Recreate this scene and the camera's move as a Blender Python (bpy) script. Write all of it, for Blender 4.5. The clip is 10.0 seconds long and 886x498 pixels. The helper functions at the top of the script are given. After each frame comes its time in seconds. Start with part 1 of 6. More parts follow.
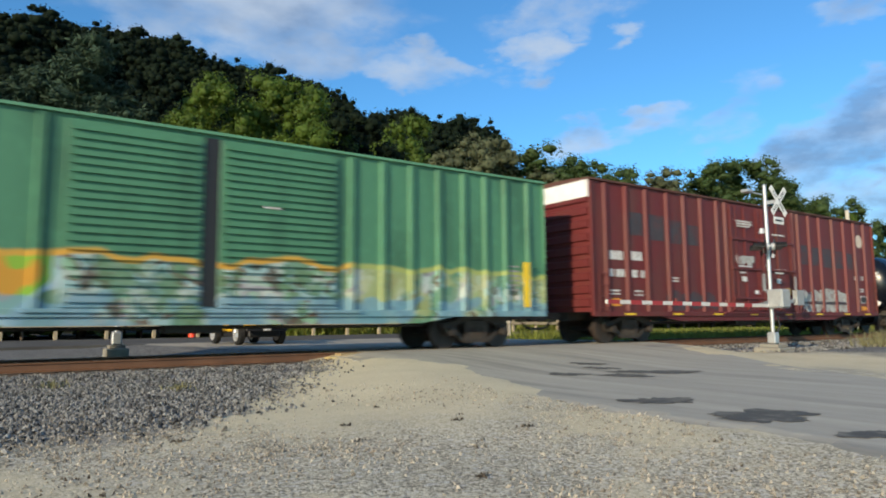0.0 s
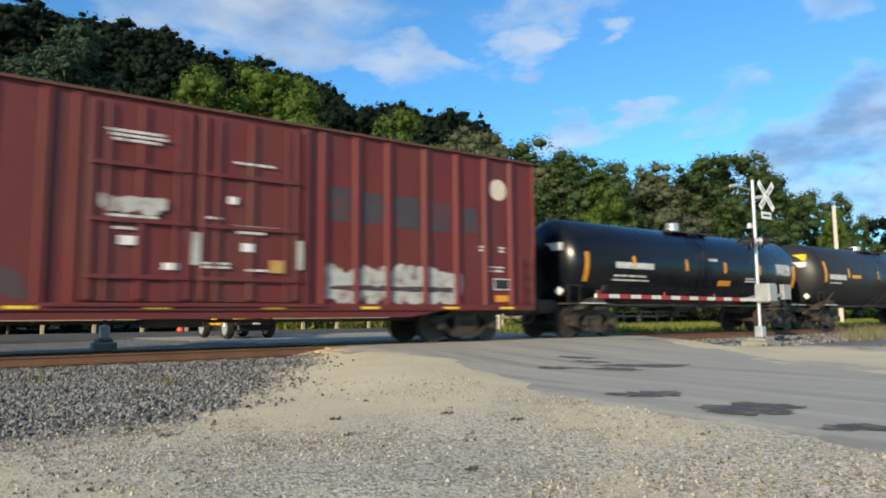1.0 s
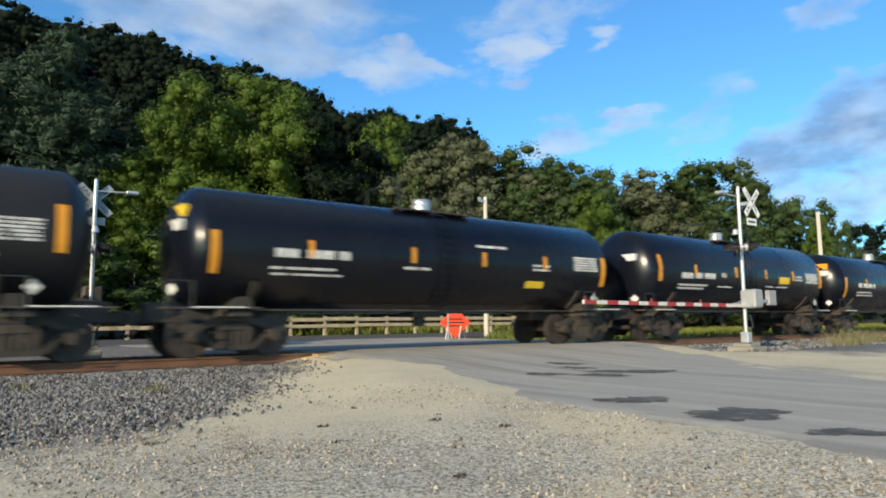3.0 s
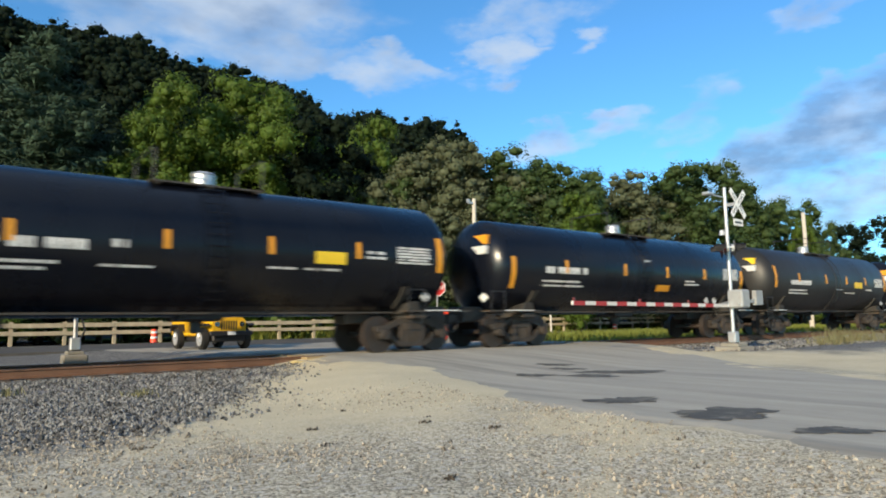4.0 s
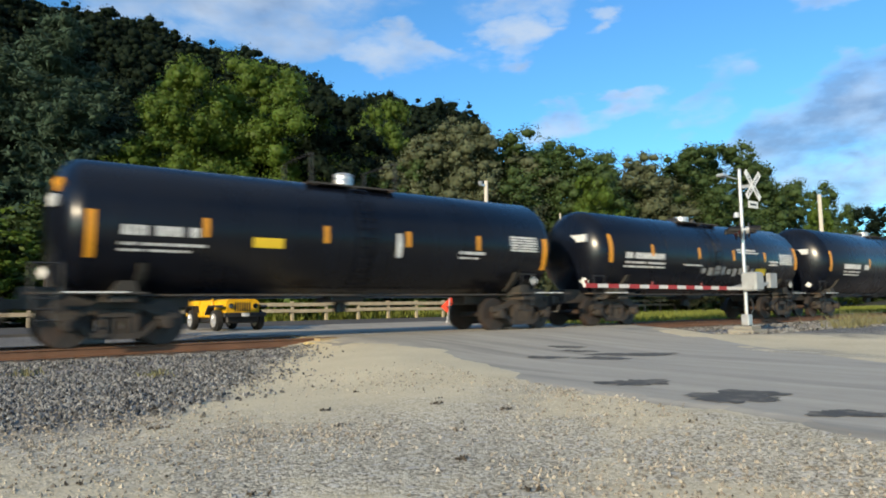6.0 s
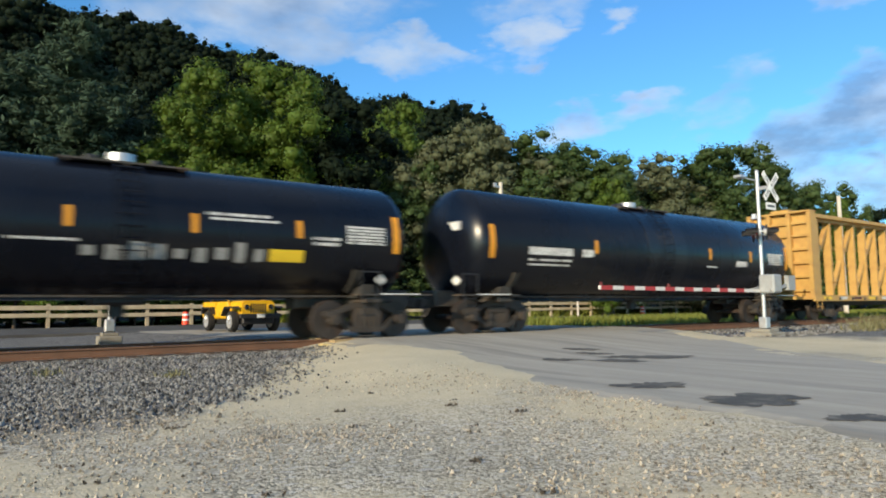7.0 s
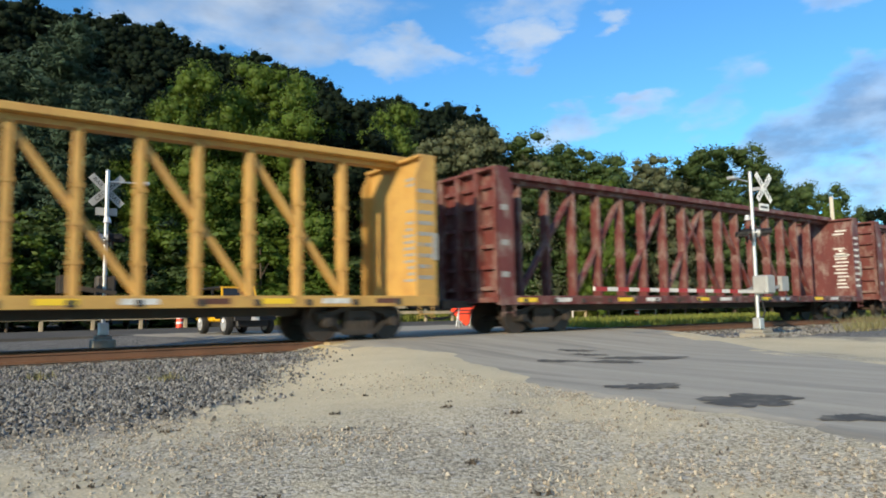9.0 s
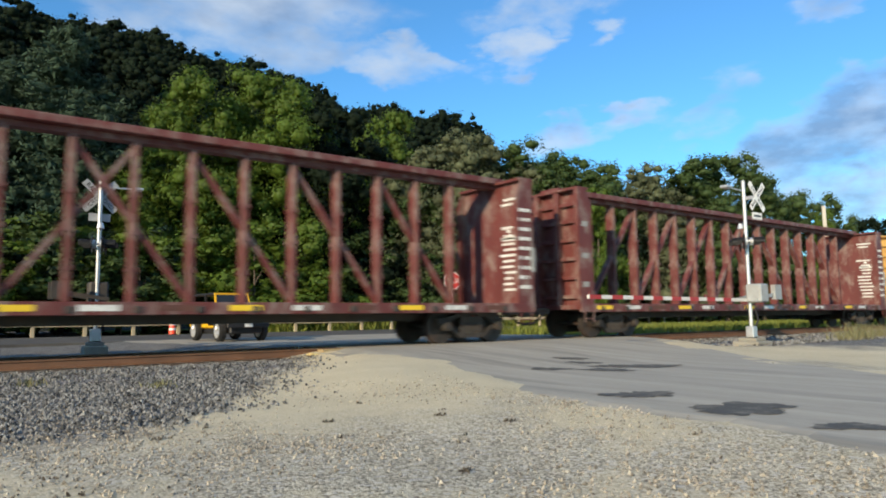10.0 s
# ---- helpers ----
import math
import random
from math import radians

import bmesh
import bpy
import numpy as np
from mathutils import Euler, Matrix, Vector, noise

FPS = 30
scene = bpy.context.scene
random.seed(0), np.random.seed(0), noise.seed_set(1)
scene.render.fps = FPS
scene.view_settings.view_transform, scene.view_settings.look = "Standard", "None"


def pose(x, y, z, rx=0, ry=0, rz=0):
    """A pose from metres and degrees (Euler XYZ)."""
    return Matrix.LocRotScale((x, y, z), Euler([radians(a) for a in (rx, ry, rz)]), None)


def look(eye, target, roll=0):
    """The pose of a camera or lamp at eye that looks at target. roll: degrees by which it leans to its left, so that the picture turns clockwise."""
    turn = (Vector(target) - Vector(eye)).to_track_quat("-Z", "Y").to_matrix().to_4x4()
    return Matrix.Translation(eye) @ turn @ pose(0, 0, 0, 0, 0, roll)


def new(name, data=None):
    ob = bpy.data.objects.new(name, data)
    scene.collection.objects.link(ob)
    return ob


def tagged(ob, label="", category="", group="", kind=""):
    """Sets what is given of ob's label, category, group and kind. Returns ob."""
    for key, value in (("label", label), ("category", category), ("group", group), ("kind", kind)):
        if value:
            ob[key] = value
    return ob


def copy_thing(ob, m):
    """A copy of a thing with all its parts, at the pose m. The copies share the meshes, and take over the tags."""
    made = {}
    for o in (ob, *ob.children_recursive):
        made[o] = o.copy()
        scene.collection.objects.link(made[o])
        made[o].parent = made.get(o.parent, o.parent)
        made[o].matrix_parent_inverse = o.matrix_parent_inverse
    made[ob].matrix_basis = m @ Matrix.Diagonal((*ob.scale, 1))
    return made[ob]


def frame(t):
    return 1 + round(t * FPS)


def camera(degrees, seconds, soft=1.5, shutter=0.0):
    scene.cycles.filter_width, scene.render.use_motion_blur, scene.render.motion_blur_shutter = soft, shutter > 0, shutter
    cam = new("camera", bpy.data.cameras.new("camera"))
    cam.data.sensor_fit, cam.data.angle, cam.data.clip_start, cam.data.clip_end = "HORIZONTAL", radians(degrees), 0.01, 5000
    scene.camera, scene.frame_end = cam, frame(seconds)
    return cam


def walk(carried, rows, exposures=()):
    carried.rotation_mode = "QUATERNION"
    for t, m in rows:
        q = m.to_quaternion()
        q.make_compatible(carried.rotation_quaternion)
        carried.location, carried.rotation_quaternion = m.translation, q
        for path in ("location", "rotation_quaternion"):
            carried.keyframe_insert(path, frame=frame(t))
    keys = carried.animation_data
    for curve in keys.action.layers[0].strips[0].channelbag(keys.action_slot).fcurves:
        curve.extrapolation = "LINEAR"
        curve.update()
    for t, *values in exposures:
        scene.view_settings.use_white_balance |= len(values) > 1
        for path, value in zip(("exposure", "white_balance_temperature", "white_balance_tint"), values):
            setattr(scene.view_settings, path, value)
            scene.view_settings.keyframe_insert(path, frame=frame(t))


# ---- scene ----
YC = 15.6          # centre line of the track; z = 0 is the top of the rails
EYE = 0.707
SPEED = 20.82
cam = camera(67.2, 10.0, soft=1.9, shutter=0.25)
PATH = [(0, -34.51, 6.24, 0.42), (0.5, -34.93, 5.74, 0.29), (1, -35.38, 5.72, 0.4), (1.5, -35.79, 5.85, 0.44),
        (2, -36.05, 6.05, 0.41), (2.5, -36.22, 6.33, 0.44), (2.7, -36.22, 6.33, 0.44), (3.8, -37.3, 6.06, 0.93),
        (4, -37.3, 6.41, 0.93), (4.5, -37.18, 5.98, 1.08), (5, -36.3, 5.49, 1.13), (5.5, -36.13, 5.4, 0.84),
        (5.7, -36.43, 4.95, 0.84), (6.8, -35.27, 5.07, 0.65), (7, -35.05, 5.07, 0.65), (7.5, -35.02, 5.15, 0.86),
        (8, -34.86, 5.21, 0.57), (8.5, -35.14, 5.31, 0.78), (9, -35.49, 5.23, 0.87), (9.5, -35.67, 5.63, 0.79),
        (10, -35.99, 5.85, 0.68)]
walk(cam, [(t, pose(0, 0, EYE, 90 + p, r, y)) for t, y, p, r in PATH], exposures=[(0, 0.16, 6950, 10), (0.6, 0.2, 7000, 10), (1.0, 0.33, 7050, 10), (10, 0.33, 7050, 10)])

# ---- sky and sun ----
SUN_AZ, SUN_EL = 247.0, 19.5      # degrees clockwise from +y, and above the horizon


def link(nt, a, b):
    nt.links.new(a, b)


def math_node(nt, op, a, b=None, c=None, clamp=False):
    n = nt.nodes.new("ShaderNodeMath")
    n.operation, n.use_clamp = op, clamp
    for i, v in enumerate((a, b, c)):
        if v is None:
            continue
        if isinstance(v, (int, float)):
            n.inputs[i].default_value = v
        else:
            link(nt, v, n.inputs[i])
    return n.outputs[0]


# cloud banks: azimuth, elevation, half width, half height, slant, thickness, greyness
# the last three, overhead and behind, are unseen, added to whiten the sky light
CLOUDS = ((17, 25.6, 17, 4.6, 0.0, 1.25, 0.35), (24, 22.6, 8, 2.6, -0.05, 1.1, 0.3), (32.2, 21.4, 6.5, 2.0, -0.06, 1.15, 0.15), (41.8, 22.6, 4.2, 2.6, 0.12, 1.35, 0.0), (45, 25.6, 7.5, 2.2, 0.1, 0.9, 0.1),
          (51.2, 23.0, 2.2, 1.1, 0.1, 0.75, 0.0), (50, 15.6, 8, 1.5, 0.13, 1.0, 0.2), (58.5, 16.6, 3, 2.6, 0.5, 0.7, 0.3), (66, 12.4, 15, 4.0, 0.3, 1.3, 0.75), (71, 14.6, 10, 3.6, 0.3, 1.3, 0.75), (68, 8.5, 9, 2.6, 0.1, 1.2, 0.5),
          (69, 23, 4, 1.4, 0.25, 0.8, 0.1), (-30, 24, 18, 7, 0.1, 1, 0.4), (110, 20, 24, 8, 0.2, 1.2, 0.6), (170, 30, 25, 9, 0.1, 1, 0.4), (-100, 35, 26, 8, 0.1, 0.8, 0.3), (0, 76, 500, 26, 0, 1.6, 0.6), (180, 25, 90, 22, 0, 1.5, 0.6), (-160, 28, 70, 22, 0, 1.5, 0.6))


def make_world():
    w = bpy.data.worlds.new("sky")
    scene.world = w
    w.use_nodes = True
    nt = w.node_tree
    bg = nt.nodes["Background"]
    sky = nt.nodes.new("ShaderNodeTexSky")
    sky.sky_type, sky.sun_disc = "NISHITA", False
    sky.sun_elevation, sky.sun_rotation = radians(SUN_EL), radians(SUN_AZ)
    sky.air_density, sky.dust_density, sky.ozone_density = 1.0, 0.4, 2.5
    co = nt.nodes.new("ShaderNodeTexCoord")
    sep = nt.nodes.new("ShaderNodeSeparateXYZ")
    link(nt, co.outputs["Generated"], sep.inputs[0])
    az = math_node(nt, "MULTIPLY", math_node(nt, "ARCTAN2", sep.outputs[0], sep.outputs[1]), 57.3)
    el = math_node(nt, "MULTIPLY", math_node(nt, "ARCSINE", sep.outputs[2]), 57.3)
    mp = nt.nodes.new("ShaderNodeMapping")
    mp.inputs["Scale"].default_value = (1, 1, 2.2)
    link(nt, co.outputs["Generated"], mp.inputs[0])
    wp = nt.nodes.new("ShaderNodeTexNoise")
    wp.inputs["Scale"].default_value, wp.inputs["Detail"].default_value = 11.0, 5.0
    link(nt, mp.outputs[0], wp.inputs["Vector"])
    wc = nt.nodes.new("ShaderNodeSeparateColor")
    link(nt, wp.outputs["Color"], wc.inputs[0])
    az = math_node(nt, "ADD", az, math_node(nt, "MULTIPLY", math_node(nt, "SUBTRACT", wc.outputs[0], 0.5), 13.0))
    el = math_node(nt, "ADD", el, math_node(nt, "MULTIPLY", math_node(nt, "SUBTRACT", wc.outputs[1], 0.5), 7.0))
    total = grey = None
    for a, e, ra, re, sl, th, gr in CLOUDS:
        da = math_node(nt, "SUBTRACT", az, a)
        de = math_node(nt, "SUBTRACT", math_node(nt, "SUBTRACT", el, e), math_node(nt, "MULTIPLY", da, sl))
        q = math_node(nt, "ADD", math_node(nt, "POWER", math_node(nt, "DIVIDE", da, ra), 2.0), math_node(nt, "POWER", math_node(nt, "DIVIDE", de, re), 2.0))
        m = math_node(nt, "MULTIPLY", math_node(nt, "SUBTRACT", 1.0, q, clamp=True), th)
        total = m if total is None else math_node(nt, "MAXIMUM", total, m)
        g = math_node(nt, "MULTIPLY", m, gr)
        grey = g if grey is None else math_node(nt, "MAXIMUM", grey, g)
    nz = nt.nodes.new("ShaderNodeTexNoise")
    nz.inputs["Scale"].default_value, nz.inputs["Detail"].default_value, nz.inputs["Roughness"].default_value = 9.0, 7.0, 0.56
    link(nt, mp.outputs[0], nz.inputs["Vector"])
    nz3 = nt.nodes.new("ShaderNodeTexNoise")
    nz3.inputs["Scale"].default_value, nz3.inputs["Detail"].default_value, nz3.inputs["Roughness"].default_value = 26.0, 6.0, 0.6
    link(nt, mp.outputs[0], nz3.inputs["Vector"])
    rough = math_node(nt, "ADD", math_node(nt, "MULTIPLY", math_node(nt, "SUBTRACT", nz.outputs["Fac"], 0.5), 1.7), math_node(nt, "MULTIPLY", math_node(nt, "SUBTRACT", nz3.outputs["Fac"], 0.5), 0.8))
    d = math_node(nt, "ADD", math_node(nt, "MULTIPLY", total, 0.8), rough)
    mr = nt.nodes.new("ShaderNodeMapRange")
    mr.interpolation_type = "SMOOTHSTEP"
    mr.inputs["From Min"].default_value, mr.inputs["From Max"].default_value = -0.15, 1.35
    link(nt, d, mr.inputs["Value"])
    cover = math_node(nt, "MULTIPLY", mr.outputs[0], math_node(nt, "MULTIPLY", total, 2.0, clamp=True))
    # thick banks are greyer, thin sunlit parts whiter
    nz2 = nt.nodes.new("ShaderNodeTexNoise")
    nz2.inputs["Scale"].default_value, nz2.inputs["Detail"].default_value = 13.0, 6.0
    link(nt, mp.outputs[0], nz2.inputs["Vector"])
    shade = math_node(nt, "ADD", grey, math_node(nt, "MULTIPLY", math_node(nt, "SUBTRACT", nz2.outputs["Fac"], 0.5), 2.6), clamp=True)
    ramp = nt.nodes.new("ShaderNodeValToRGB")
    ramp.color_ramp.elements[0].position, ramp.color_ramp.elements[0].color = 0.0, (3.5, 4.2, 5.2, 1)
    ramp.color_ramp.elements[1].position, ramp.color_ramp.elements[1].color = 1.0, (1.25, 2.0, 3.4, 1)
    link(nt, shade, ramp.inputs[0])
    tint = nt.nodes.new("ShaderNodeMix")
    tint.data_type, tint.blend_type = "RGBA", "MULTIPLY"
    tint.inputs["Factor"].default_value = 1.0
    tint.inputs["B"].default_value = (0.46, 1.0, 1.36, 1)
    link(nt, sky.outputs[0], tint.inputs["A"])
    mix = nt.nodes.new("ShaderNodeMix")
    mix.data_type = "RGBA"
    link(nt, math_node(nt, "MULTIPLY", cover, 0.85), mix.inputs["Factor"])
    link(nt, tint.outputs["Result"], mix.inputs["A"])
    link(nt, ramp.outputs[0], mix.inputs["B"])
    link(nt, mix.outputs["Result"], bg.inputs[0])
    bg.inputs[1].default_value = 0.14


make_world()
sun = new("sun", bpy.data.lights.new("sun", "SUN"))
sun.data.energy, sun.data.angle, sun.data.color = 4.8, radians(0.6), (1.0, 0.86, 0.64)
sx, sy = math.sin(radians(SUN_AZ)), math.cos(radians(SUN_AZ))
sun.matrix_world = look((sx * 60, sy * 60, 60 * math.tan(radians(SUN_EL))), (0, 0, 0))


# ---- materials ----
def mat(name, color, rough=0.6, metal=0.0, vary=0.25, scale=4.0, fine=40.0, bump=0.15, bump_dist=0.01, dirt=None, dirt_amount=0.0,
        dirt_scale=1.2, stretch=(1, 1, 1), coord="Object", spec=0.5, island=0.0, random_object=0.0, trans=None):
    """A surface with a base colour that varies at two scales, relief, and stains of a second colour."""
    m = bpy.data.materials.new(name)
    m.use_nodes = True
    nt = m.node_tree
    b = nt.nodes["Principled BSDF"]
    co = nt.nodes.new("ShaderNodeTexCoord")
    mp = nt.nodes.new("ShaderNodeMapping")
    mp.inputs["Scale"].default_value = stretch
    link(nt, co.outputs[coord], mp.inputs[0])

    def noise_node(s, det=4.0, ro=0.6):
        n = nt.nodes.new("ShaderNodeTexNoise")
        n.inputs["Scale"].default_value, n.inputs["Detail"].default_value, n.inputs["Roughness"].default_value = s, det, ro
        link(nt, mp.outputs[0], n.inputs["Vector"])
        return n.outputs["Fac"]
    big, small = noise_node(scale), noise_node(fine, 3.0)
    k = math_node(nt, "ADD", math_node(nt, "MULTIPLY", math_node(nt, "SUBTRACT", big, 0.5), vary * 2.2),
                  math_node(nt, "MULTIPLY", math_node(nt, "SUBTRACT", small, 0.5), vary * 1.4))
    if island:
        g = nt.nodes.new("ShaderNodeNewGeometry")
        k = math_node(nt, "ADD", k, math_node(nt, "MULTIPLY", math_node(nt, "SUBTRACT", g.outputs["Random Per Island"], 0.5), island))
    if random_object:
        g = nt.nodes.new("ShaderNodeObjectInfo")
        k = math_node(nt, "ADD", k, math_node(nt, "MULTIPLY", math_node(nt, "SUBTRACT", g.outputs["Random"], 0.5), random_object))
    gain = math_node(nt, "ADD", k, 1.0)
    sc = nt.nodes.new("ShaderNodeVectorMath")
    sc.operation = "SCALE"
    sc.inputs[0].default_value = color
    link(nt, gain, sc.inputs["Scale"])
    out = sc.outputs[0]
    if dirt:
        dn = noise_node(dirt_scale, 6.0, 0.65)
        mr = nt.nodes.new("ShaderNodeMapRange")
        mr.inputs["From Min"].default_value, mr.inputs["From Max"].default_value = 0.48, 0.72
        mr.inputs["To Max"].default_value = dirt_amount
        link(nt, dn, mr.inputs["Value"])
        mx = nt.nodes.new("ShaderNodeMix")
        mx.data_type = "RGBA"
        link(nt, mr.outputs[0], mx.inputs["Factor"])
        link(nt, out, mx.inputs["A"])
        mx.inputs["B"].default_value = (*dirt, 1)
        out = mx.outputs["Result"]
    link(nt, out, b.inputs["Base Color"])
    b.inputs["Metallic"].default_value = metal
    b.inputs["Specular IOR Level"].default_value = spec
    link(nt, math_node(nt, "ADD", rough, math_node(nt, "MULTIPLY", math_node(nt, "SUBTRACT", big, 0.5), 0.25), clamp=True), b.inputs["Roughness"])
    if bump:
        bp = nt.nodes.new("ShaderNodeBump")
        bp.inputs["Strength"].default_value, bp.inputs["Distance"].default_value = bump, bump_dist
        link(nt, small, bp.inputs["Height"])
        link(nt, bp.outputs[0], b.inputs["Normal"])
    if trans:
        t = nt.nodes.new("ShaderNodeBsdfTranslucent")
        t.inputs[0].default_value = (*trans, 1)
        ad = nt.nodes.new("ShaderNodeMixShader")
        ad.inputs[0].default_value = 0.3
        link(nt, b.outputs[0], ad.inputs[1])
        link(nt, t.outputs[0], ad.inputs[2])
        link(nt, ad.outputs[0], nt.nodes["Material Output"].inputs[0])
    m["stain"] = 0
    return m


M_STEEL = mat("steel_dark", (0.06, 0.055, 0.05), 0.65, 0.3, 0.5, 3, 30, dirt=(0.12, 0.075, 0.045), dirt_amount=0.7)
M_WHEEL = mat("wheel_steel", (0.05, 0.042, 0.038), 0.55, 0.4, 0.4, 5, 40, dirt=(0.13, 0.07, 0.045), dirt_amount=0.6)
M_SIDEFRAME = mat("sideframe_rust", (0.042, 0.035, 0.03), 0.75, 0.1, 0.5, 4, 30, dirt=(0.13, 0.09, 0.065), dirt_amount=0.6)
M_RAIL = mat("rail_rust", (0.17, 0.085, 0.05), 0.75, 0.2, 0.35, 2, 40, dirt=(0.08, 0.045, 0.03), dirt_amount=0.5)
M_RAILTOP = mat("rail_head", (0.45, 0.44, 0.43), 0.25, 1.0, 0.15, 3, 50, bump=0.03)
M_TANK = mat("tank_black", (0.0036, 0.005, 0.0095), 0.27, 0.0, 0.4, 0.8, 12, bump=0.02, dirt=(0.008, 0.0078, 0.0085), dirt_amount=0.5, dirt_scale=0.7, stretch=(1, 1, 0.25), spec=0.34)
M_TANKGREY = mat("tank_grey_black", (0.018, 0.018, 0.0185), 0.45, 0.0, 0.35, 0.8, 12, bump=0.02, dirt=(0.026, 0.023, 0.021), dirt_amount=0.6, dirt_scale=0.7, stretch=(1, 1, 0.25), spec=0.36)
M_ORANGE = mat("reflective_orange", (0.72, 0.3, 0.02), 0.45, 0, 0.15, 3, 60, bump=0.02)
M_YELLOW = mat("label_yellow", (0.78, 0.52, 0.03), 0.5, 0, 0.15, 3, 60, bump=0.02)
M_STENCIL = mat("stencil_white", (0.62, 0.62, 0.6), 0.6, 0, 0.35, 6, 60, bump=0.0, dirt=(0.12, 0.12, 0.12), dirt_amount=0.6, dirt_scale=5)
M_STENCILGREY = mat("stencil_grey", (0.3, 0.3, 0.29), 0.6, 0, 0.4, 6, 60, bump=0.0, dirt=(0.08, 0.08, 0.08), dirt_amount=0.7, dirt_scale=6)
M_SILVER = mat("galvanised", (0.55, 0.56, 0.57), 0.4, 0.6, 0.15, 5, 50, bump=0.03)
M_DULL = mat("dull_zinc", (0.36, 0.37, 0.37), 0.6, 0.3, 0.25, 4, 40, bump=0.04, dirt=(0.2, 0.18, 0.15), dirt_amount=0.5)
M_WHITE = mat("white_paint", (0.78, 0.78, 0.75), 0.5, 0, 0.1, 4, 40, bump=0.03, dirt=(0.4, 0.38, 0.34), dirt_amount=0.4)
M_RED = mat("red_paint", (0.55, 0.03, 0.025), 0.45, 0, 0.15, 5, 50, bump=0.02)
M_CARRED = mat("boxcar_red", (0.122, 0.0165, 0.0165), 0.6, 0, 0.28, 1.2, 18, bump=0.06, dirt=(0.1, 0.04, 0.028), dirt_amount=0.7, dirt_scale=0.9, stretch=(1, 1, 0.35))
M_CBRED = mat("centerbeam_red", (0.115, 0.027, 0.024), 0.6, 0, 0.35, 1.5, 18, bump=0.06, dirt=(0.26, 0.21, 0.185), dirt_amount=0.9, dirt_scale=2.6, stretch=(1, 1, 0.5))
M_CBYEL = mat("centerbeam_yellow", (0.47, 0.28, 0.08), 0.55, 0, 0.2, 1.5, 18, bump=0.05, dirt=(0.3, 0.14, 0.05), dirt_amount=0.6, dirt_scale=1.4)
M_ROOFRUST = mat("roof_rust", (0.1, 0.04, 0.03), 0.8, 0, 0.5, 1.5, 20, dirt=(0.09, 0.05, 0.035), dirt_amount=0.8)
M_FADED = mat("faded_lettering", (0.05, 0.043, 0.05), 0.65, 0, 0.4, 2, 20, bump=0.03, dirt=(0.12, 0.025, 0.024), dirt_amount=0.9, dirt_scale=1.8)
M_TAGWHITE = mat("sprayed_white", (0.42, 0.43, 0.4), 0.6, 0, 0.4, 2.5, 20, bump=0.02, dirt=(0.2, 0.06, 0.05), dirt_amount=0.9, dirt_scale=3.5)
M_BLACK = mat("black_paint", (0.018, 0.018, 0.02), 0.5, 0, 0.3, 4, 40, bump=0.03)
M_RUBBER = mat("rubber", (0.02, 0.02, 0.02), 0.85, 0, 0.3, 6, 60)
M_JEEP = mat("vehicle_yellow", (0.75, 0.42, 0.02), 0.3, 0, 0.08, 3, 40, bump=0.01)
M_CHROME = mat("chrome", (0.7, 0.7, 0.72), 0.18, 1.0, 0.05, 5, 50, bump=0)
M_GLASS = mat("dark_glass", (0.02, 0.025, 0.03), 0.06, 0, 0.1, 3, 30, bump=0)
M_CONCRETE = mat("concrete", (0.24, 0.225, 0.19), 0.9, 0, 0.25, 3, 50, bump=0.3)
M_WOOD = mat("weathered_wood", (0.4, 0.33, 0.22), 0.85, 0, 0.4, 2, 30, stretch=(1, 1, 0.15), bump=0.2)
M_TIMBER = mat("crossing_timber", (0.3, 0.22, 0.12), 0.85, 0, 0.4, 2, 25, stretch=(0.2, 1, 1), bump=0.2)
M_TIE = mat("creosote_tie", (0.07, 0.05, 0.04), 0.9, 0, 0.4, 3, 25, stretch=(1, 0.2, 1), bump=0.3)
M_POLE = mat("pole_pale", (0.55, 0.5, 0.43), 0.8, 0, 0.25, 2, 25, stretch=(1, 1, 0.1), bump=0.15)
M_SIGNORANGE = mat("sign_orange", (0.95, 0.075, 0.03), 0.4, 0, 0.08, 3, 40, bump=0)
M_ASPHALT = mat("asphalt", (0.335, 0.312, 0.262), 0.88, 0, 0.32, 1.6, 30, bump=0.35, bump_dist=0.006, dirt=(0.16, 0.15, 0.13), dirt_amount=0.75, dirt_scale=1.0, coord="Object", stretch=(1.5, 0.14, 1))
# road beyond the track: base darkened for the shade it lies in
M_FARASPHALT = mat("far_asphalt", (0.055, 0.054, 0.053), 0.85, 0, 0.25, 0.6, 60, bump=0.3, bump_dist=0.006, dirt=(0.15, 0.14, 0.12), dirt_amount=0.5, dirt_scale=0.3)
M_LENS = mat("dark_red_lens", (0.1, 0.008, 0.008), 0.3, 0, 0.1, 5, 50, bump=0)
M_ARMRED = mat("arm_red", (0.36, 0.03, 0.03), 0.5, 0, 0.2, 5, 50, bump=0.02)
M_ARMWHITE = mat("arm_white", (0.6, 0.58, 0.55), 0.55, 0, 0.2, 5, 40, bump=0.02)
M_TAR = mat("tar_patch", (0.065, 0.062, 0.056), 0.9, 0, 0.5, 3, 30, bump=0.3, bump_dist=0.005, dirt=(0.24, 0.22, 0.18), dirt_amount=0.7, dirt_scale=4, coord="Object")
M_STONE = mat("ballast_stone", (0.135, 0.133, 0.127), 0.85, 0, 0.3, 8, 60, bump=0.3, island=1.9)
M_GRAVEL = mat("gravel_stone", (0.27, 0.24, 0.195), 0.95, 0, 0.3, 8, 60, bump=0.3, island=1.15, spec=0.1)
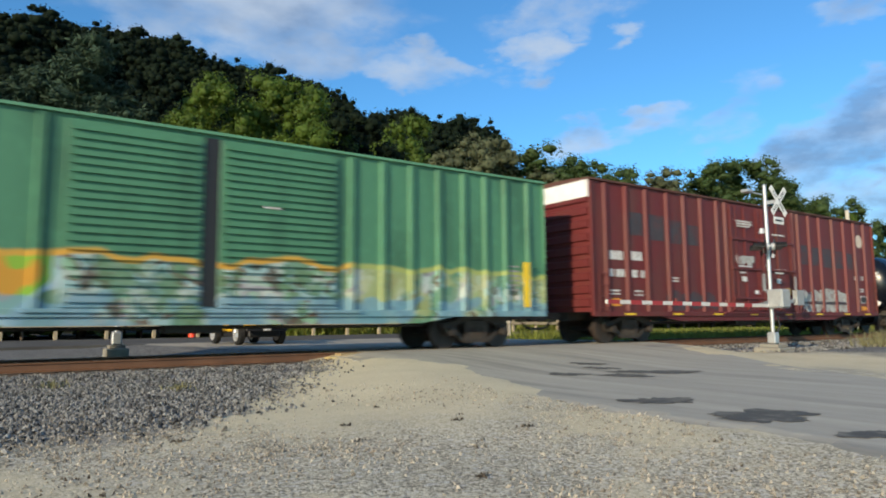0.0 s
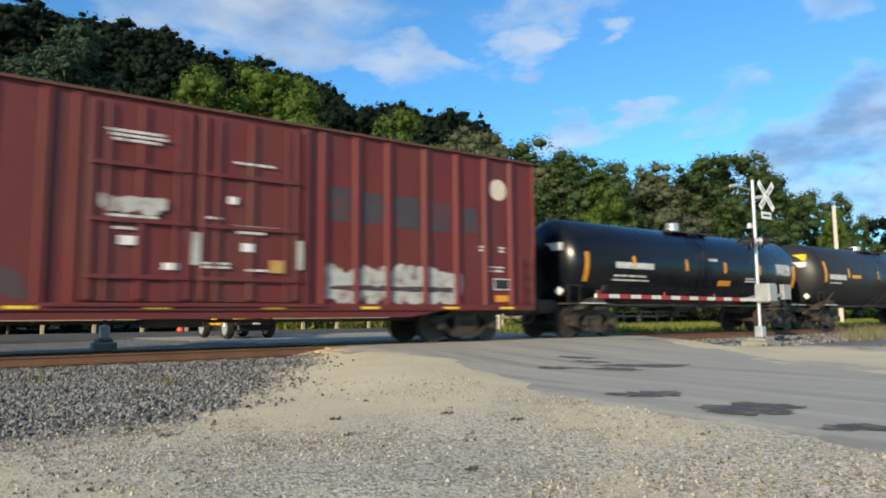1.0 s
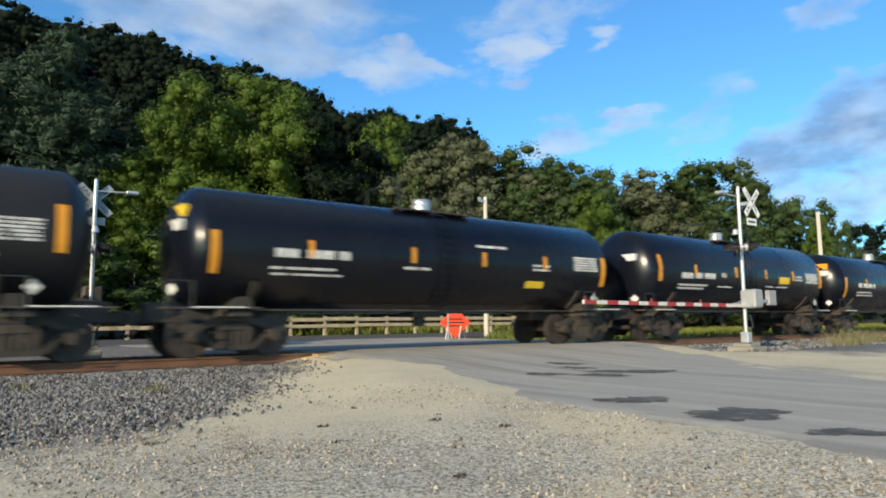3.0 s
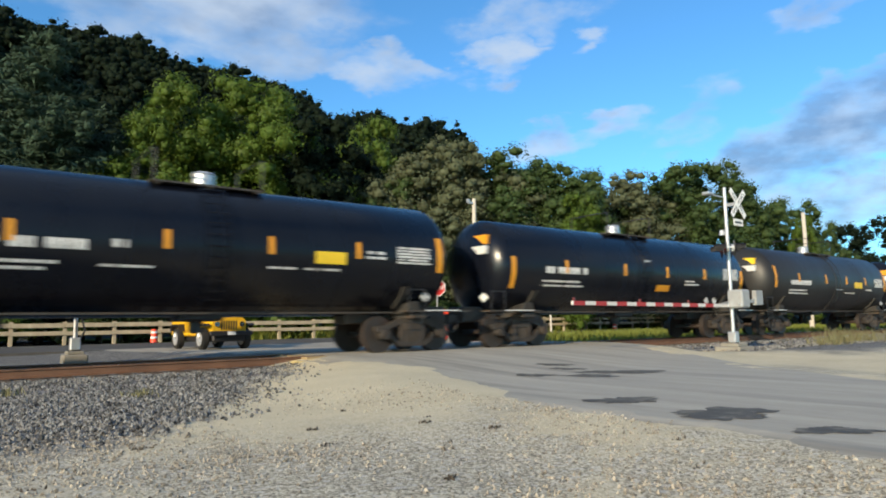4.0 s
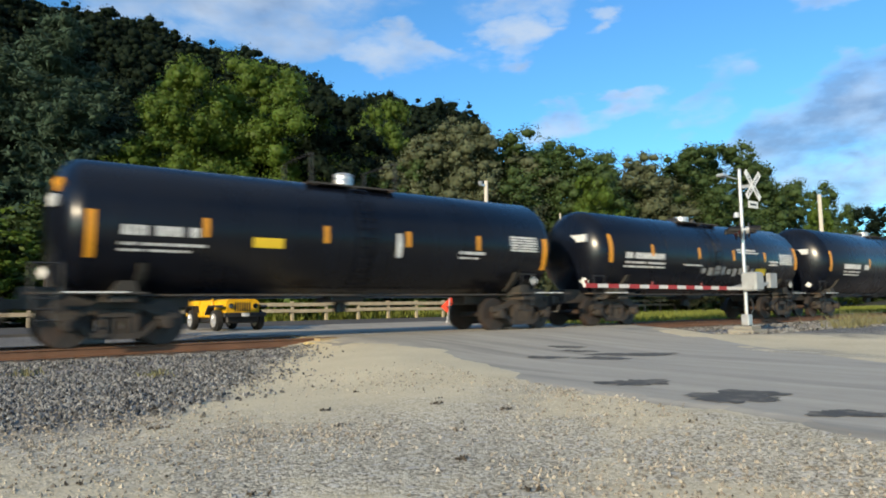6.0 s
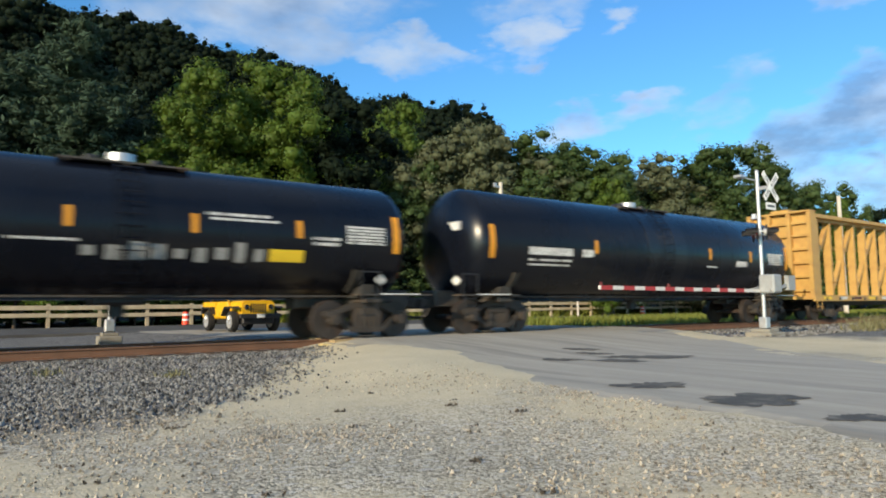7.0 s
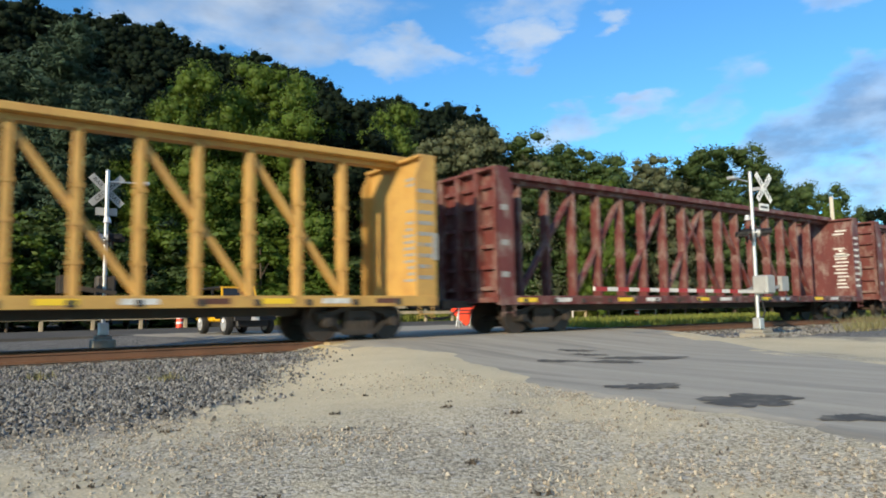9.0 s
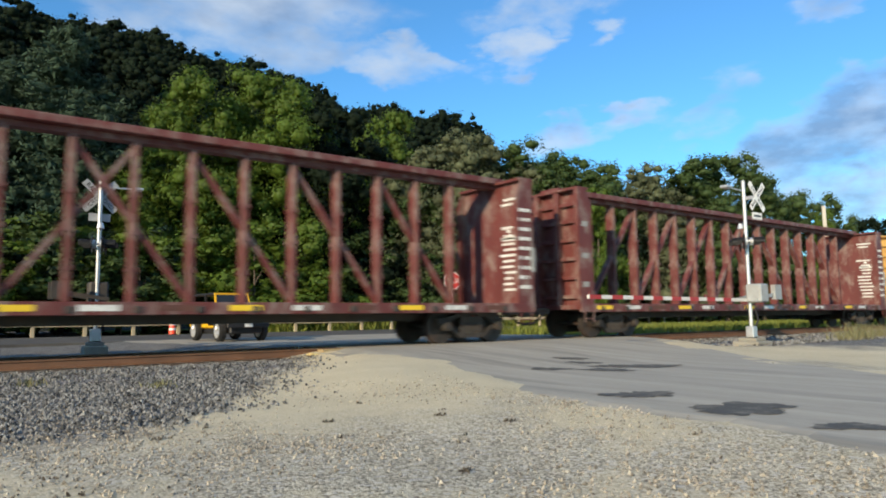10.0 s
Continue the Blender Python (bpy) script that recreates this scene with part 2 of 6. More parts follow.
M_LEAF_A = mat("leaf_light", (0.07, 0.115, 0.017), 0.6, 0, 0.4, 6, 45, bump=0, island=0.22, trans=(0.16, 0.24, 0.03), spec=0.25)
M_LEAF_B = mat("leaf_mid", (0.05, 0.083, 0.027), 0.6, 0, 0.4, 6, 45, bump=0, island=0.22, trans=(0.09, 0.14, 0.03), spec=0.25)
# leaves of the bluff: its shade is put into this very dark green
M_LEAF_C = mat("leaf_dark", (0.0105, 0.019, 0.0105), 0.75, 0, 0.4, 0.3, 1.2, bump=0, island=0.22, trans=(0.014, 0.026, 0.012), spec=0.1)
M_LEAF_D = mat("leaf_flowering", (0.1, 0.115, 0.065), 0.65, 0, 0.5, 6, 60, bump=0, island=0.22, trans=(0.08, 0.1, 0.03), spec=0.2)
M_NEEDLE = mat("needle_bluegreen", (0.045, 0.078, 0.05), 0.7, 0, 0.4, 6, 45, bump=0, island=0.35, trans=(0.03, 0.05, 0.03), spec=0.2)
M_BARK = mat("bark", (0.1, 0.075, 0.055), 0.9, 0, 0.4, 3, 20, stretch=(1, 1, 0.2), bump=0.5, bump_dist=0.03)
M_GRASSBLADE = mat("grass_blades", (0.18, 0.205, 0.045), 0.7, 0, 0.4, 0.5, 4, bump=0, island=0.7, trans=(0.2, 0.24, 0.05), spec=0.2)
M_WEED = mat("dry_weed", (0.16, 0.15, 0.07), 0.8, 0, 0.4, 1, 6, bump=0, island=0.6)
M_LITTER = mat("leaf_litter", (0.05, 0.04, 0.03), 0.9, 0, 0.4, 3, 30, bump=0, island=0.6)
# soil under the bluff woods, darkened to carry the shade lying there
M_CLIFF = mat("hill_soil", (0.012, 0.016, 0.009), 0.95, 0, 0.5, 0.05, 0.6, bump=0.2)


# ---- mesh helpers ----
def part(name, bm, material, parent=None, label="", smooth=False):
    me = bpy.data.meshes.new(name)
    if isinstance(bm, bmesh.types.BMesh):
        bmesh.ops.recalc_face_normals(bm, faces=bm.faces[:])
        bm.to_mesh(me)
        bm.free()
    else:
        verts, faces = bm
        me.from_pydata(verts, [], faces)
    mats = material if isinstance(material, (list, tuple)) else [material]
    for m in mats:
        me.materials.append(m)
    if smooth:
        me.polygons.foreach_set("use_smooth", [True] * len(me.polygons))
        me.set_sharp_from_angle(angle=radians(35))
    ob = new(name, me)
    if parent is not None:
        ob.parent = parent
    if label:
        ob["label"] = label
    return ob


def share(ob, parent, m):
    """One more object on the mesh of ob."""
    o = new(ob.name.split(".")[0], ob.data)
    o.parent = parent
    o.matrix_basis = m
    return o


def thing(name, label, category, at=None, group="", kind=""):
    e = new(name)
    e.empty_display_size = 0.3
    if at is not None:
        e.matrix_basis = at
    return tagged(e, label, category, group, kind)


def box(bm, x0, x1, y0, y1, z0, z1, bevel=0.0):
    r = bmesh.ops.create_cube(bm, size=1.0)
    vs = r["verts"]
    for v in vs:
        v.co = Vector(((x0 + x1) / 2 + v.co.x * (x1 - x0), (y0 + y1) / 2 + v.co.y * (y1 - y0), (z0 + z1) / 2 + v.co.z * (z1 - z0)))
    if bevel:
        es = list({e for v in vs for e in v.link_edges})
        bmesh.ops.bevel(bm, geom=es, offset=bevel, segments=1, affect="EDGES")
    return bm


def bx(*a, bevel=0.0):
    return box(bmesh.new(), *a, bevel=bevel)


def rod(bm, p, q, r, seg=8, r2=None):
    p, q = Vector(p), Vector(q)
    d = q - p
    m = Matrix.Translation((p + q) / 2) @ d.to_track_quat("Z", "Y").to_matrix().to_4x4()
    bmesh.ops.create_cone(bm, cap_ends=True, segments=seg, radius1=r, radius2=r if r2 is None else r2, depth=d.length, matrix=m)
    return bm


def bar(bm, p, q, w, d, up=(0, 1, 0)):
    """A square bar from p to q, w across, d deep along up."""
    p, q, up = Vector(p), Vector(q), Vector(up)
    a = (q - p).normalized()
    u = (up - a * up.dot(a)).normalized()
    s = a.cross(u)
    vs = [bm.verts.new(c + s * i * w / 2 + u * j * d / 2) for c in (p, q) for i, j in ((-1, -1), (1, -1), (1, 1), (-1, 1))]
    for f in ((0, 1, 2, 3), (7, 6, 5, 4), (0, 4, 5, 1), (1, 5, 6, 2), (2, 6, 7, 3), (3, 7, 4, 0)):
        bm.faces.new([vs[i] for i in f])
    return bm


def prism(bm, outline, y0, y1):
    """A plate with an outline in x, z, from y0 to y1."""
    a = [bm.verts.new((x, y0, z)) for x, z in outline]
    b = [bm.verts.new((x, y1, z)) for x, z in outline]
    n = len(a)
    bm.faces.new(a)
    bm.faces.new(b[::-1])
    for i in range(n):
        bm.faces.new((a[i], b[i], b[(i + 1) % n], a[(i + 1) % n]))
    return bm


def slab(bm, outline, z0, z1):
    a = [bm.verts.new((x, y, z0)) for x, y in outline]
    b = [bm.verts.new((x, y, z1)) for x, y in outline]
    n = len(a)
    bm.faces.new(a)
    bm.faces.new(b[::-1])
    for i in range(n):
        bm.faces.new((a[i], b[i], b[(i + 1) % n], a[(i + 1) % n]))
    return bm


def lettering(name, body, size, m, material, parent, label=""):
    """Flat raised letters from the built-in font, lying in the x, z plane of m."""
    cu = bpy.data.curves.new(name, "FONT")
    cu.body, cu.size, cu.extrude, cu.align_x, cu.align_y, cu.resolution_u = body, size, 0.002, "CENTER", "CENTER", 2
    tmp = new(name, cu)
    me = bpy.data.meshes.new_from_object(tmp.evaluated_get(bpy.context.evaluated_depsgraph_get()))
    bpy.data.objects.remove(tmp)
    me.materials.clear()
    me.materials.append(material)
    ob = new(name, me)
    ob.parent = parent
    ob.matrix_basis = m
    if label:
        ob["label"] = label
    return ob


# ---- ground ----
def ease(a, b, x):
    k = min(1.0, max(0.0, (x - a) / (b - a)))
    return k * k * (3 - 2 * k)


def road_height(y):
    return -0.27 + 0.25 * ease(7.5, 14.0, y) - 0.07 * ease(17.4, 23.0, y)


WEST_EDGE = ((-60, 5.4), (2, 5.4), (3, 5.65), (4, 5.85), (5.8, 5.95), (7.3, 5.98), (8.9, 6.5), (10.6, 7.15), (12.9, 7.6), (15, 7.7), (18, 7.6), (27, 5.5))
EAST_EDGE = ((-60, 9.6), (-6, 9.6), (2, 10.5), (4.4, 11.6), (6.9, 13.4), (8.9, 14.9), (12, 17.1), (15.2, 18.5), (19, 18.6), (28, 20.6))


def road_edges(y):
    return tuple(float(np.interp(y, [p[0] for p in e], [p[1] for p in e])) for e in (WEST_EDGE, EAST_EDGE))


def ground_height(x, y):
    n = noise.noise((x * 0.35, y * 0.35, 0)) * 0.035 + noise.noise((x * 1.6, y * 1.6, 3)) * 0.012
    z = -0.31 + 0.13 * ease(17.5, 24, y)
    # the shoulders rise to the road
    w, e = road_edges(y)
    off = max(w - x, x - e, 0.0)
    k = 1 - ease(0.0, 2.6, off)
    inside = 0.12 * ease(0.7, 1.3, min(x - w, e - x))
    z += k * (min(0.0, road_height(y) + 0.004 - inside) - z) if -3 < y < 30 else 0
    near = max(0.0, 1 - math.hypot(x - 10, y - 15) / 60)
    # worn hump of sand beside the crossing
    z += 0.13 * math.exp(-((x - 5.2) / 1.5) ** 2 - ((y - 10.2) / 2.4) ** 2)
    z += 0.1 * math.exp(-((x - 24) / 6.0) ** 2 - ((y - 9.5) / 2.2) ** 2)
    return z + n * near


def spaced():
    """Grid lines that are close by the crossing and far apart towards the horizon."""
    inner = [-8 + 0.35 * i for i in range(140)]
    out, d, v = [], 0.5, inner[-1]
    while v < 2500:
        v += d
        d *= 1.25
        out.append(v)
    back, d, v = [], 0.5, inner[0]
    while v > -2500:
        v -= d
        d *= 1.25
        back.append(v)
    return back[::-1] + inner + out


def ground_material():
    m = bpy.data.materials.new("ground")
    m.use_nodes = True
    nt = m.node_tree
    b = nt.nodes["Principled BSDF"]
    co = nt.nodes.new("ShaderNodeTexCoord")
    sep = nt.nodes.new("ShaderNodeSeparateXYZ")
    link(nt, co.outputs["Object"], sep.inputs[0])

    def nz(s, det=5.0, ro=0.6):
        n = nt.nodes.new("ShaderNodeTexNoise")
        n.inputs["Scale"].default_value, n.inputs["Detail"].default_value, n.inputs["Roughness"].default_value = s, det, ro
        link(nt, co.outputs["Object"], n.inputs["Vector"])
        return n.outputs["Fac"]
    wob = math_node(nt, "MULTIPLY", math_node(nt, "SUBTRACT", nz(0.5), 0.5), 5.0)
    wob2 = math_node(nt, "MULTIPLY", math_node(nt, "SUBTRACT", nz(1.7), 0.5), 3.0)

    def step(v, a, c):
        r = nt.nodes.new("ShaderNodeMapRange")
        r.interpolation_type = "SMOOTHSTEP"
        r.inputs["From Min"].default_value, r.inputs["From Max"].default_value = a, c
        link(nt, v, r.inputs["Value"])
        return r.outputs[0]

    def mix(f, a, c, blend="MIX"):
        x = nt.nodes.new("ShaderNodeMix")
        x.data_type, x.blend_type = "RGBA", blend
        link(nt, f, x.inputs["Factor"]) if not isinstance(f, float) else setattr(x.inputs["Factor"], "default_value", f)
        for s, v in (("A", a), ("B", c)):
            if isinstance(v, tuple):
                x.inputs[s].default_value = (*v, 1)
            else:
                link(nt, v, x.inputs[s])
        return x.outputs["Result"]
    vo = nt.nodes.new("ShaderNodeTexVoronoi")
    vo.inputs["Scale"].default_value = 55.0
    link(nt, co.outputs["Object"], vo.inputs["Vector"])
    vo2 = nt.nodes.new("ShaderNodeTexVoronoi")
    vo2.inputs["Scale"].default_value = 24.0
    link(nt, co.outputs["Object"], vo2.inputs["Vector"])
    cell = nt.nodes.new("ShaderNodeSeparateColor")
    link(nt, vo.outputs["Color"], cell.inputs[0])
    cell2 = nt.nodes.new("ShaderNodeSeparateColor")
    link(nt, vo2.outputs["Color"], cell2.inputs[0])
    X, Y = sep.outputs[0], sep.outputs[1]
    gravel = mix(cell.outputs[0], (0.12, 0.105, 0.08), (0.66, 0.6, 0.465))
    gravel = mix(math_node(nt, "MULTIPLY", step(cell2.outputs[0], 0.75, 0.95), 0.5), gravel, (0.6, 0.57, 0.52))
    sand = mix(nz(60.0, 3.0), (0.46, 0.39, 0.255), (0.68, 0.6, 0.43))
    # fine sand lies bare where wheels cut the corner, and in streaks
    wx = math_node(nt, "ADD", X, wob)
    wy = math_node(nt, "ADD", Y, wob2)
    slant = math_node(nt, "ADD", math_node(nt, "SUBTRACT", X, math_node(nt, "MULTIPLY", Y, 0.627)), math_node(nt, "MULTIPLY", math_node(nt, "ADD", wob, wob2), 0.6))
    corner = math_node(nt, "MULTIPLY", step(slant, -3.0, -2.0), math_node(nt, "MULTIPLY", step(wy, 4.8, 7.0), math_node(nt, "SUBTRACT", 1.0, step(X, 8.0, 9.0))))
    streak = step(math_node(nt, "ADD", nz(0.35), math_node(nt, "MULTIPLY", nz(2.6), 0.25)), 0.58, 0.72)
    fm = math_node(nt, "MAXIMUM", math_node(nt, "MULTIPLY", corner, 0.9), math_node(nt, "MULTIPLY", streak, 0.75))
    east = math_node(nt, "MULTIPLY", step(wx, 13.5, 14.5), math_node(nt, "SUBTRACT", 1.0, step(wx, 18.6, 20.2)))
    fm = math_node(nt, "MAXIMUM", fm, math_node(nt, "MULTIPLY", east, 0.8))
    col = mix(fm, gravel, sand)
    ballast = mix(cell2.outputs[1], (0.045, 0.045, 0.045), (0.27, 0.265, 0.25))
    bl = math_node(nt, "MULTIPLY", step(math_node(nt, "ADD", Y, math_node(nt, "MULTIPLY", wob2, 0.5)), 6.0, 7.4), math_node(nt, "SUBTRACT", 1.0, step(slant, -3.2, -2.3)))
    bl = math_node(nt, "MAXIMUM", bl, math_node(nt, "MULTIPLY", step(wy, 7.0, 9.0), step(wx, 19.2, 20.8)))
    col = mix(bl, col, ballast)
    grass = mix(nz(3.0), (0.11, 0.15, 0.03), (0.22, 0.26, 0.06))
    far = math_node(nt, "MULTIPLY", step(math_node(nt, "ADD", Y, math_node(nt, "MULTIPLY", wob2, 0.3)), 18.4, 19.0),
                    math_node(nt, "SUBTRACT", 1.0, math_node(nt, "MULTIPLY", step(math_node(nt, "ADD", X, wob2), -14.0, -12.0), math_node(nt, "SUBTRACT", 1.0, step(X, 8.0, 9.0)))))
    col = mix(far, col, grass)
    tone = math_node(nt, "ADD", 0.8, math_node(nt, "MULTIPLY", nz(0.9), 0.4))
    sc = nt.nodes.new("ShaderNodeVectorMath")
    sc.operation = "SCALE"
    link(nt, col, sc.inputs[0])
    link(nt, tone, sc.inputs["Scale"])
    link(nt, sc.outputs[0], b.inputs["Base Color"])
    b.inputs["Roughness"].default_value = 0.92
    b.inputs["Specular IOR Level"].default_value = 0.08
    bp = nt.nodes.new("ShaderNodeBump")
    bp.inputs["Strength"].default_value, bp.inputs["Distance"].default_value = 0.45, 0.015
    hh = math_node(nt, "SUBTRACT", math_node(nt, "MULTIPLY", nz(45.0, 3.0), 0.6), math_node(nt, "MULTIPLY", vo.outputs["Distance"], 0.9))
    link(nt, math_node(nt, "MULTIPLY", hh, math_node(nt, "SUBTRACT", 1.0, math_node(nt, "MULTIPLY", fm, 0.3))), bp.inputs["Height"])
    link(nt, bp.outputs[0], b.inputs["Normal"])
    return m


def make_ground():
    g = spaced()
    n = len(g)
    verts = [(x, y, ground_height(x, y)) for y in g for x in g]
    faces = [(j * n + i, j * n + i + 1, (j + 1) * n + i + 1, (j + 1) * n + i) for j in range(n - 1) for i in range(n - 1)]
    ob = part("ground", (verts, faces), ground_material(), smooth=True)
    tagged(ob, "gravel and pale sand ground with grass beyond the track", "ground", kind="structure")


make_ground()


def strip(name, left, right, heights, material, label, category):
    """A road of which the two edges and the heights are given point by point."""
    n = len(left)
    verts = [(*p, z) for p, z in zip(left, heights)] + [(*p, z) for p, z in zip(right, heights)]
    top = list(verts)
    for out, down in ((0.8, 0.09), (0.9, 0.45)):
        verts += [(x + (-out if i < n else out), y, z - down) for i, (x, y, z) in enumerate(top)]
    faces = []
    for i in range(n - 1):
        faces.append((i, n + i, n + i + 1, i + 1))
        for k in (0, 2):
            a, b = k * n, (k + 2) * n
            faces += [(b + i, a + i, a + i + 1, b + i + 1), (a + n + i, b + n + i, b + n + i + 1, a + n + i + 1)]
    for e in (0, n - 1):
        faces.append((4 * n + e, 2 * n + e, e, n + e, 3 * n + e, 5 * n + e))
    ob = part(name, (verts, faces), material)
    return tagged(ob, label, category, kind="structure")


def make_roads():
    ys = [-60, -30, -15, -8, -4] + [-2 + 0.1 * i for i in range(161)] + [14.1 + 0.5 * i for i in range(30)]
    rnd = random.Random(4)

    def west(y):
        return road_edges(y)[0] + (rnd.uniform(-0.05, 0.05) + 0.3 * noise.noise((y * 0.8, 0, 7)) + 0.16 * noise.noise((y * 2.7, 0, 8)) if -2 < y < 14 else 0)

    def east(y):
        return road_edges(y)[1]
    strip("road", [(west(y), y) for y in ys], [(east(y), y) for y in ys], [road_height(y) + 0.02 * ease(-3, 3, y) for y in ys], M_ASPHALT,
          "worn grey asphalt road over the railway crossing with crumbling edges", "road")
    xs = [-300, -120, -60, -30, -15, 0, 15, 30, 60, 120, 300]
    strip("road", [(x, 40.0) for x in xs], [(x, 28.4) for x in xs], [-0.082] * len(xs), M_FARASPHALT, "grey asphalt road running beyond the railway track", "road")
    # tar repairs
    for cx, cy, rx, ry, s in ((6.72, 5.25, 0.33, 0.36, 1), (6.5, 3.82, 0.4, 0.48, 2), (6.15, 2.62, 0.22, 0.24, 3), (8.6, 8.6, 0.25, 0.3, 4), (9.3, 7.9, 0.35, 0.32, 5), (10.35, 8.05, 0.75, 0.33, 6), (10.0, 9.1, 0.25, 0.25, 7), (10.4, 9.8, 0.25, 0.3, 8)):
        r2 = random.Random(s)
        ph = [r2.uniform(0, 6.28) for _ in range(4)]
        vs = [(cx, cy, road_height(cy) + 0.026)]
        for i in range(56):
            a = i * 2 * math.pi / 56
            k = 1 + 0.18 * math.sin(2 * a + ph[0]) + 0.13 * math.sin(3 * a + ph[1]) + 0.1 * math.sin(5 * a + ph[2]) + 0.08 * math.sin(9 * a + ph[3]) + r2.uniform(-0.2, 0.2)
            u, v = rx * k * math.cos(a) * 1.25, ry * k * math.sin(a) * 0.85
            x, y = cx + u * 0.8 + v * 0.6, cy - u * 0.6 + v * 0.8
            vs.append((x, y, road_height(y) + 0.026))
        fs = [(0, i, i % 56 + 1) for i in range(1, 57)]
        ob = part("tar_patch", (vs, fs), M_TAR)
        tagged(ob, "dark ragged tar repair on the worn asphalt road", "road patch", group="tar patches", kind="structure")


make_roads()


# ---- railway track ----
def make_track():
    # ballast bed under the rails
    bm = bmesh.new()
    prof = [(-3.6, -0.34), (-2.3, -0.24), (-1.5, -0.21), (1.5, -0.21), (2.4, -0.26), (3.4, -0.34)]
    for x0, x1 in ((-400, 6.6), (19.0, 600)):
        xs = [x0] + [v for v in range(-40, 100, 2) if x0 < v < x1] + [x1]
        rows = [[bm.verts.new((x, YC + y, z + 0.02 * noise.noise((x * 0.7, y, 1)))) for y, z in prof] for x in xs]
        for a, b in zip(rows, rows[1:]):
            for i in range(len(prof) - 1):
                bm.faces.new((a[i], b[i], b[i + 1], a[i + 1]))
    ob = part("trackbed", bm, mat("trackbed_stone", (0.24, 0.23, 0.23), 0.9, 0, 0.5, 1.0, 22, bump=0.8, bump_dist=0.03, dirt=(0.12, 0.1, 0.09), dirt_amount=0.6))
    tagged(ob, "grey crushed stone ballast bed under the rails", "ballast", kind="structure")
    # rails: foot, web and head in one section
    sec = [(-0.075, -0.18), (0.075, -0.18), (0.075, -0.165), (0.012, -0.145), (0.012, -0.045), (0.037, -0.035), (0.037, -0.002), (0.03, 0.0),
           (-0.03, 0.0), (-0.037, -0.002), (-0.037, -0.035), (-0.012, -0.045), (-0.012, -0.145), (-0.075, -0.165)]
    for side in (-0.755, 0.755):
        xs = [-400, 0, 40, 600]
        vs = [(x, YC + side + y, z) for x in xs for y, z in sec]
        n = len(sec)
        fs = [(k * n + i, k * n + (i + 1) % n, (k + 1) * n + (i + 1) % n, (k + 1) * n + i) for k in range(3) for i in range(n)]
        ob = part("rail", (vs, fs), [M_RAIL, M_RAILTOP])
        for p in ob.data.polygons:
            p.material_index = 1 if p.index % n in (6, 7, 8) else 0
        tagged(ob, "rusty steel rail with a bright worn head", "rail", group="rails", kind="structure")
    tie = bx(-0.115, 0.115, -1.3, 1.3, -0.34, -0.185, bevel=0.012)
    first = None
    for i in range(90):
        x = -14 + 0.52 * i
        if 6.3 < x < 19.2:
            continue
        if first is None:
            first = part("railway_tie", tie, M_TIE)
            tagged(first, "dark creosoted wooden tie half sunk in ballast", "railway tie", group="railway ties")
            first.matrix_basis = pose(x, YC, 0)
        else:
            copy_thing(first, pose(x, YC, 0, 0, 0, random.Random(i).uniform(-1, 1)))
    # timber flange boards at the crossing, the end of one broken pale
    for y, label in ((-1.0, "weathered timber plank along the rail at the crossing"), (-0.55, "weathered timber plank along the rail at the crossing"),
                     (0.0, "weathered timber plank along the rail at the crossing"), (0.55, "weathered timber plank along the rail at the crossing"), (1.0, "weathered timber plank along the rail at the crossing")):
        ob = part("crossing_plank", bx(7.0 if y < -0.8 else 7.1, 18.6, YC + y - 0.16, YC + y + 0.16, -0.16, -0.012, bevel=0.01), M_TIMBER)
        tagged(ob, label, "plank", group="crossing planks")
    ob = part("broken_timber", prism(bmesh.new(), [(6.45, -0.3), (6.8, -0.3), (6.84, -0.1), (6.62, -0.07), (6.52, -0.14)], YC - 1.4, YC - 1.2), mat("split_wood", (0.6, 0.46, 0.2), 0.8, 0, 0.3, 3, 30, stretch=(0.2, 1, 1)))
    tagged(ob, "pale splintered timber end beside the crossing", "timber")


make_track()


# ---- crossing signals ----
def crossbuck(parent, z, y, facing, paint, both):
    """Two crossed boards on the mast; facing is -1 for the side of -y."""
    for a, words in ((45, "RAIL   ROAD"), (-45, "CROSSING")):
        b = part("crossbuck_board", bx(-0.58, 0.58, -0.006, 0.006, -0.1, 0.1, bevel=0.002), paint, parent, "white reflective board")
        b.matrix_basis = pose(0, y + (0.016 if a > 0 else 0) * facing, z, 0, a * facing, 0)
        for side in ((-1, 1) if both else (facing,)):
            lettering("lettering", words, 0.17, pose(0, 0.008 * side, 0, 90, 0, 0 if side < 0 else 180), M_BLACK, b, "black capital letters")


